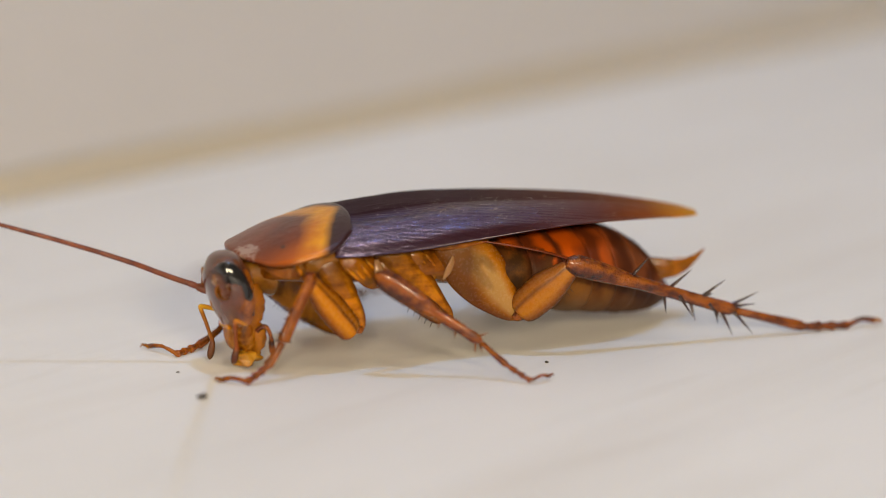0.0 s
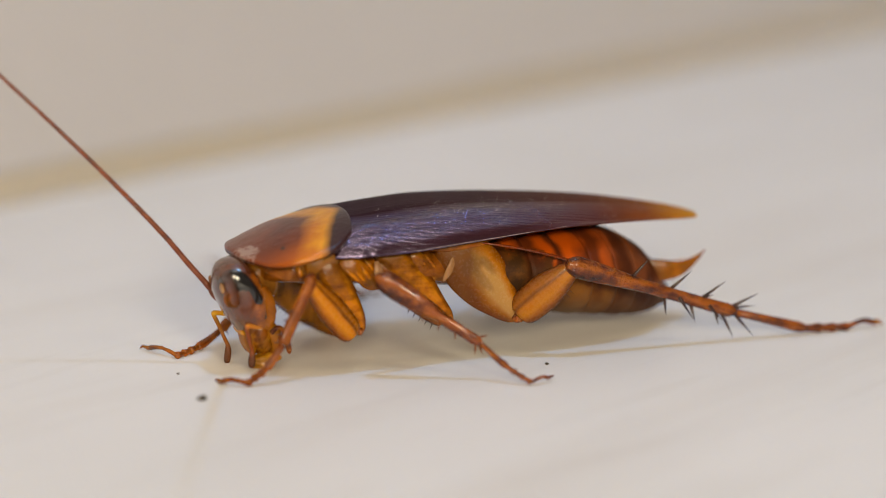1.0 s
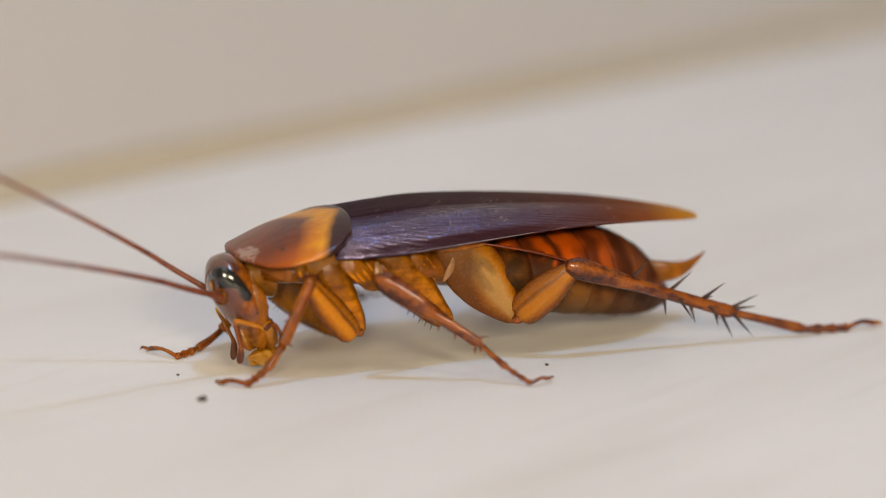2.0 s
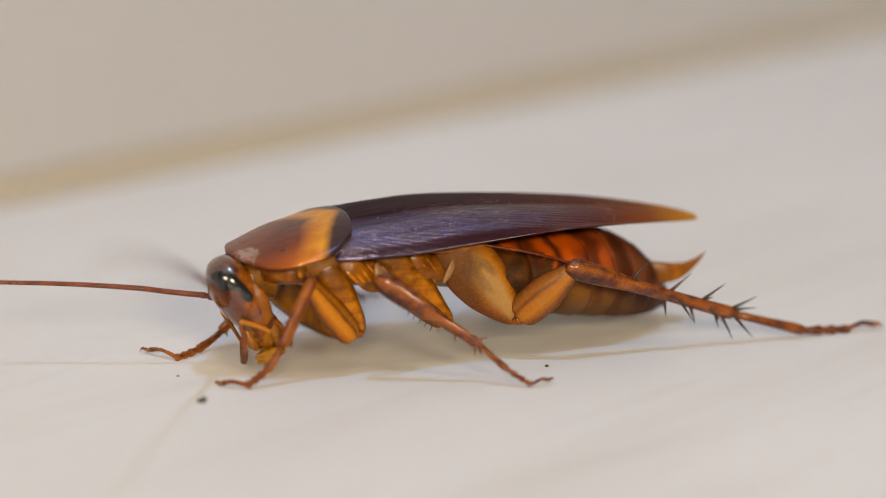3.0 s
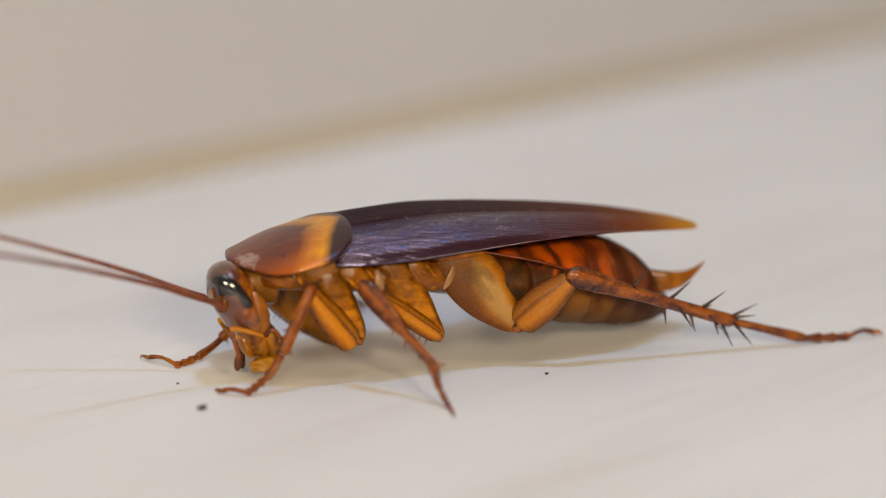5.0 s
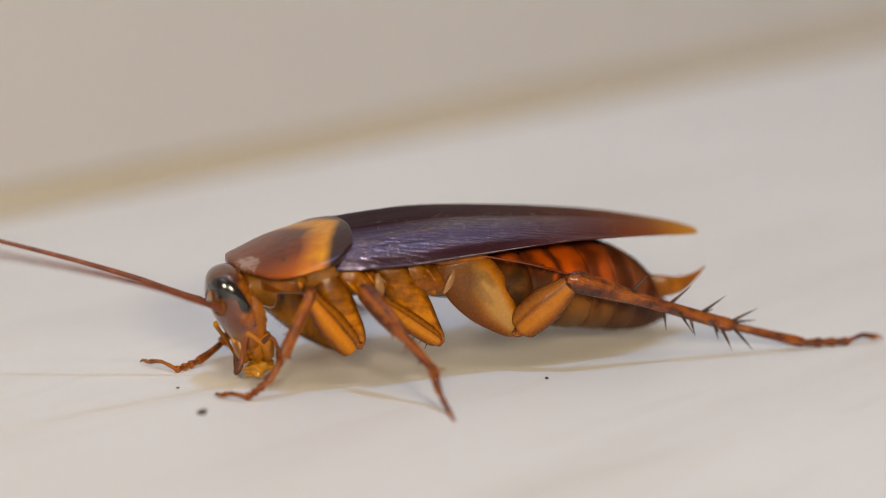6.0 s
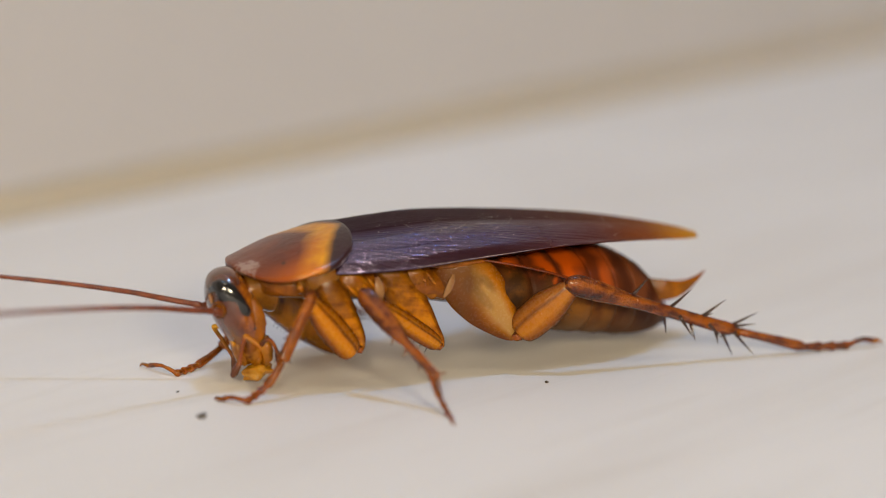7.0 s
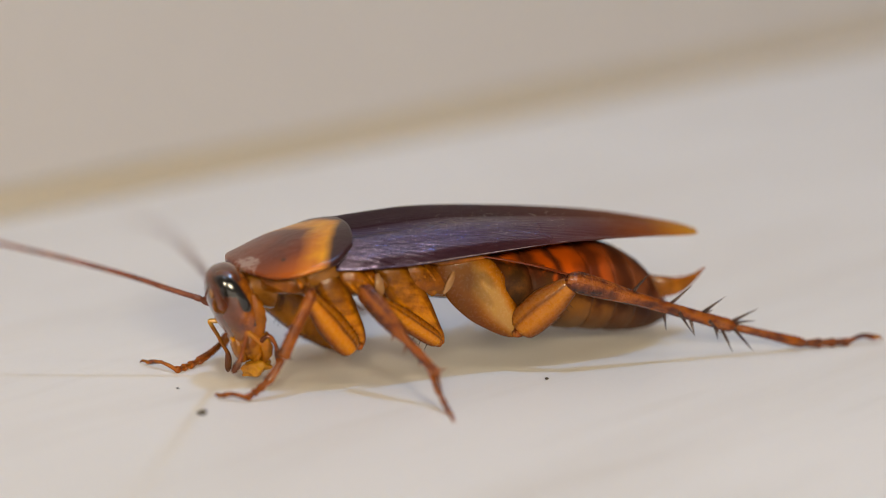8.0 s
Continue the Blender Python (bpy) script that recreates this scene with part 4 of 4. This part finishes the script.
for x0, z0, x1, z1, r in ((-10.9, 8.1, -9.3, 6.45, 0.16), (-10.4, 8.3, -8.8, 6.3, 0.14), (-9.9, 8.5, -8.4, 6.5, 0.17), (-9.2, 8.5, -8.0, 6.9, 0.13), (-5.0, 8.4, -3.6, 6.6, 0.15), (-4.5, 8.5, -3.3, 7.0, 0.12), (-14.4, 8.3, -14.0, 7.2, 0.2), (-13.7, 8.3, -13.5, 7.1, 0.14)):
    plate("fold", [(x0, -4.9, z0, 0.05), (x0 * 0.7 + x1 * 0.3, -5.35, z0 * 0.68 + z1 * 0.32, r), (x0 * 0.3 + x1 * 0.7, -5.35, z0 * 0.28 + z1 * 0.72, r * 1.1), (x1, -4.9, z1, 0.05)], LEG, 0.8)
plate("belly_rim", [(-0.5, -5.7, 9.05, 0.05), (2.0, -6.1, 8.6, 0.09), (5.0, -6.22, 7.8, 0.10), (8.0, -6.1, 6.75, 0.10), (11.0, -5.55, 5.6, 0.09), (13.5, -4.6, 4.6, 0.05)], BELLY_RIM, 0.7, "dark red rim along the belly")


rim = []
for x, w, ze, zr in smooth_list(EDGE[3:7], 6):
    rim.append(ellipse((x - (0.9 if x < -7 else 0), -w, ze + 0.02), (0, 0.016, 0), (0, 0, 0.02), 8))
part("wing_rim", loft(rim), WING_RIM, near_wing, "thin pale rim along the wing")


def dust_glints(parent):
    """Pale dusty grains that stick to the wing; many stand in for specular sparkle."""
    bm = bmesh.new()
    for _ in range(620):
        x = rng.triangular(-8, 16, 0)
        k = [float(np.interp(x, [e[0] for e in EDGE], [e[j] for e in EDGE])) for j in (1, 2, 3)]
        s = -rng.triangular(0.1, 0.9, 0.74)
        flank = 0.40 * min(1.0, max(0.0, (11.0 - x) / 9.0))
        z = k[1] + (k[2] - k[1]) * (flank + (1 - flank) * (1 - (abs(s) / 0.9) ** 3.1)) + 0.01
        r = rng.triangular(0.012, 0.042, 0.016)
        bmesh.ops.create_icosphere(bm, subdivisions=1, radius=r, matrix=Matrix.Translation((x, k[0] * s, z)))
    tagged(part("dust_glints", bm, DUST_GLINT, parent, "pale dusty grains, many standing in for glints"), kind="stuff")


dust_glints(near_wing)


food = part("food_morsel", lump(0.72, random.Random(3), (1.5, 1.1, 0.8), 0.55, 4), MORSEL)
tagged(food, "moist yellow food morsel gripped by the cockroach's jaws", "food")

# ---------------------------------------------------------------- crumbs on the floor
def crumb(x, y, r, rough, flat):
    ob = part("crumb", lump(r, rng, (1.25, 1.0, flat), rough), CRUMB)
    ob.matrix_world = pose(x * MM, y * MM, r * flat * 0.75 * MM, 0, 0, rng.uniform(0, 180))
    tagged(ob, "tiny dark brown crumb lying on the floor", "crumb", "crumbs on the floor")


crumb(-17.93, -16.57, 0.32, 0.5, 0.6)
crumb(7.07, -7.0, 0.15, 0.3, 0.6)
crumb(-20.29, -9.78, 0.10, 0.3, 0.6)

# ---------------------------------------------------------------- what moves
# head: seconds, millimetres back and up, nod (chin backwards), turn away
HEAD_MOVES = ((0.0, 0, 0.00, 0, 0), (0.3, 0.2, -0.20, 3, 0), (0.5, 0.28, -0.25, 4, 0), (0.8, 0.45, -0.25, 6, 1), (1.0, 0.55, -0.20, 8, 0), (1.3, 0.1, 0.05, 1, 0),
              (1.5, 0.1, 0.17, 2, 2), (1.7, 0.1, 0.18, 8, 8), (2.8, 0.05, 0.23, 15, 12), (3.0, 0.06, 0.24, 17, 12), (3.5, 0.02, 0.17, 18, 13), (4.0, 0.06, 0.13, 18, 13),
              (4.3, 0.1, 0.16, 17, 13), (4.5, 0.18, 0.23, 16, 12), (4.7, 0.15, 0.26, 14, 12), (5.8, 0.06, 0.31, 11, 11), (6.0, 0.05, 0.30, 9, 11), (6.2, 0.05, 0.34, 13, 12),
              (6.5, 0.05, 0.26, 11, 11), (7.0, 0.03, 0.35, 8, 10), (7.5, 0.06, 0.40, 7, 10), (8.0, 0.06, 0.40, 7, 9))
# antennae: seconds and degrees above the level, seen across the picture
ANT_A = ((0, 17.3), (0.1, 13.2), (0.2, -3.5), (0.3, -1.2), (0.4, 18.5), (0.5, 27), (0.6, 18), (0.7, 12.3), (0.8, 13.7), (0.9, 26.5), (1.0, 47), (1.1, 37.5), (1.2, 18.5), (1.3, 34.5),
         (1.4, 51.5), (1.5, 44.5), (1.6, 33.5), (1.7, 48.5), (2.0, 30), (2.3, 12), (2.55, 26), (2.8, 19), (2.9, 7), (3.0, 3.5), (3.1, 11.5), (3.2, 1.8), (3.3, -5), (3.4, 3), (3.5, 9.5), (3.6, 9.5), (3.7, 6.4), (3.8, 20), (3.9, 20),
         (4.0, 12.5), (4.1, 3.2), (4.2, 8.3), (4.3, 8.3), (4.4, -1.2), (4.5, -2), (4.6, 16.5), (4.7, 30), (5.0, 16), (5.3, 4), (5.55, 14), (5.8, 2), (5.9, 2.5), (6.0, 16.5), (6.1, 9.5), (6.2, -1.2), (6.3, -4.2), (6.4, 13.8),
         (6.5, 23.4), (6.6, 15.8), (6.7, 7), (6.8, 0.3), (6.9, 0), (7.0, 8), (7.1, 5.8), (7.2, -7.5), (7.3, -5.7), (7.4, 3), (7.5, 6), (7.6, 3.8), (7.7, 1.5), (7.8, 2), (7.9, 7), (8.0, 15.5))
ANT_B = ((0, 54, 87), (0.2, 20, 87), (0.4, -20, 86), (0.5, -33, 86), (0.6, -9, 55), (0.7, -9, 55), (0.8, -9, 55),
         (0.9, 25, 78), (1.0, 64, 87), (1.1, 80, 87), (1.2, 78, 84), (1.3, 74, 74), (1.4, 57, 62), (1.5, 30, 50), (1.6, 6, 38), (1.7, 3, 38),
         (2.2, 18, 38), (2.8, 3, 38), (2.9, 0.5, 38), (3.0, 37, 80), (3.1, 48, 80), (3.2, 55, 80), (3.3, 66, 80), (3.4, 35, 74), (3.5, 20, 68), (3.6, 14, 38), (3.7, 18, 55), (3.8, 9, 38), (3.9, 1, 38), (4.0, 2, 38), (4.1, 3, 38),
         (4.2, 5, 38), (4.3, 4, 38), (4.4, 12, 38), (4.5, 2, 38), (4.6, 1, 38), (4.7, 5, 38), (5.2, 15, 38), (5.8, 3, 38), (5.9, 11, 38), (6.0, 15, 38), (6.1, -12, 52), (6.2, -6, 52), (6.3, 7, 38),
         (6.4, 9, 38), (6.5, -2, 38), (6.6, -17, 52), (6.7, -17, 52), (6.8, 0, 38), (6.9, -1, 38), (7.0, 0, 38), (7.1, -18, 52), (7.2, -31, 52), (7.3, -11, 52), (7.4, 11, 38), (7.5, -1, 38), (7.6, -5.5, 38), (7.7, 1, 38), (7.8, 22, 60), (7.9, 38, 72), (8.0, 58, 83))
# how far the near mouth feeler reaches out
REACH = ((0, 0), (0.5, 0), (1.0, 0.1), (1.5, 0.3), (1.7, 0.4), (2.8, 0.4), (3.0, 0.5), (3.5, 1), (4.0, 1), (4.5, 1.1), (4.7, 0.8), (5.8, 0.2), (6.0, 0.1), (6.3, 0.9), (6.5, 0.2), (7.0, 0.2), (7.2, 0.15), (7.5, 0.5), (7.8, 0.5), (8, 0.1))
# how far that feeler's tip leans forward when drawn in
LEAN = ((0, 5), (1.0, 8), (1.5, 15), (2.8, 38), (8, 35))
# the body sinks at the tail as the middle leg steps
BODY_MOVES = ((0.0, 0.0), (3.0, 0.1), (4.1, 0.1), (4.4, 0.35), (4.7, 0.4), (5.8, 0.6), (8.0, 0.65))


def glide(rows, t):
    ts = [r[0] for r in rows]
    return [float(np.interp(t, ts, [r[k] for r in rows])) for k in range(1, len(rows[0]))]


def head_pose(t):
    x, z, nod, turn = glide(HEAD_MOVES, t)
    p = HEAD_PIVOT * MM
    return Matrix.Translation(p + Vector((x - 0.45, -1.2, z + 0.33)) * MM) @ pose(0, 0, 0, 0, 0, -turn) @ pose(0, 0, 0, 0, -nod, 0) @ Matrix.Translation(-p)


def antenna_rows(table, base):
    rows = []
    for t in [r[0] for r in table]:
        found = glide(table, t)
        seen, toward = radians(found[0]), radians(found[1] if len(found) > 1 else 0.0)
        lift = math.degrees(math.atan((math.tan(seen) * math.cos(toward) + 0.25 * math.sin(toward)) / 0.97))
        h = head_pose(t)
        place = h @ (Vector(base) * MM)
        want = Matrix.Translation(place) @ pose(0, 0, 0, 0, lift, -22 + math.degrees(toward) + 4.6 * math.sin(toward))
        rows.append((t, h.inverted() @ want))
    return rows


def motions():
    walk(head, [(r[0], head_pose(r[0])) for r in HEAD_MOVES])
    bite = pose(-16.8 * MM, -0.75 * MM, 0.45 * MM)
    walk(food, [(r[0], STANCE @ head_pose(r[0]) @ bite) for r in HEAD_MOVES])
    walk(ant_a, antenna_rows(ANT_A, (-19.05, 1.5, 5.25)))
    walk(ant_b, antenna_rows(ANT_B, (-18.75, -2.05, 5.75)))
    pivot = Vector((7.0, 0, 4.0)) * MM
    walk(body, [(t, Matrix.Translation(pivot) @ pose(0, 0, 0, 0, a, 0) @ Matrix.Translation(-pivot)) for t, a in BODY_MOVES])
    # the middle leg lifts, swings forward and lands
    f0, f1 = ((-3.0, -5.6, 3.2), (-8.8, -7.6, 7.5)), ((-3.35, -5.6, 2.75), (-9.6, -7.0, 7.3))
    walk(mid_femur, [(t, aim(*f)) for t, f in ((0, f0), (4.1, f0), (4.2, f0), (4.4, f1), (4.5, f1), (8, f1))])
    hip = Vector((-7.0, -4.9, 8.4)) * MM
    swing = [Matrix.Translation(hip) @ pose(0, 0, 0, 0, a, 0) @ Matrix.Translation(-hip) for a in (0, 1, 5, 7.5)]
    walk(mid_coxa, [(t, swing[k]) for t, k in ((0, 0), (4.1, 0), (4.2, 1), (4.3, 2), (4.4, 3), (4.5, 3), (8, 3))])
    t0, t1 = ((-9.0, -7.8, 7.6), (-2.25, -11.2, 2.72)), ((-10.1, -7.2, 7.8), (-6.95, -12.4, 3.1))
    ta, tb = ((-9.1, -7.7, 7.7), (-2.5, -11.3, 3.75)), ((-9.7, -7.4, 7.7), (-5.9, -12.4, 3.95))
    walk(mid_tibia, [(t, aim(*f)) for t, f in ((0, t0), (4.1, t0), (4.2, ta), (4.3, tb), (4.4, t1), (4.5, t1), (8, t1))])
    s0, s1 = ((-2.25, -11.2, 2.72), (0.5, -14.1, 0.25)), ((-6.95, -12.4, 3.1), (-6.45, -15.3, 0.3))
    sa, sb = ((-2.5, -11.3, 3.75), (0.4, -13.6, 1.5)), ((-5.9, -12.4, 3.95), (-4.8, -15.3, 1.9))
    walk(mid_tarsus, [(t, aim(*f)) for t, f in ((0, s0), (4.1, s0), (4.2, sa), (4.3, sb), (4.4, s1), (4.5, s1), (8, s1))])
    turned = claw_way.rotation_difference(aim(*s1).to_3x3().inverted() @ Vector((-0.2, -0.95, -0.05))).to_matrix().to_4x4()
    hold = Matrix.Translation(claw_root * MM)
    walk(mid_claw, [(t, m) for t, m in ((0, hold), (4.1, hold), (4.4, hold @ turned), (8, hold @ turned))])
    for i, ob in enumerate(palps):
        rows = []
        for k in range(0, 41):
            t = k * 0.2
            root = Vector((-17.2, 0, 2.8)) * MM
            a = 5 * math.sin(t * (7.0 + i) + i * 1.7)
            if i == 1:
                e = glide(REACH, t)[0]
                knee = Vector((-17.85, -1.5, 1.47)).lerp(Vector((-19.16, -2.28, 2.18)), e) * MM
                rows.append((t, Matrix.Translation(knee) @ pose(0, 0, 0, 0, glide(LEAN, t)[0] * (1 - e) + 0.5 * a, 0) @ Matrix.Translation(Vector((19.16, 2.28, -2.18)) * MM)))
                continue
            away = float(np.interp(t, [1.4, 1.8, 7.0, 7.3], [0, 0.4, 0.4, 0.15])) if i == 0 else 0.0
            rows.append((t, Matrix.Translation(root + Vector((1.0, 0, -0.2)) * MM * away) @ pose(0, 0, 0, 0, a, 0.5 * a) @ Matrix.Translation(-root)))
        walk(ob, rows)


motions()
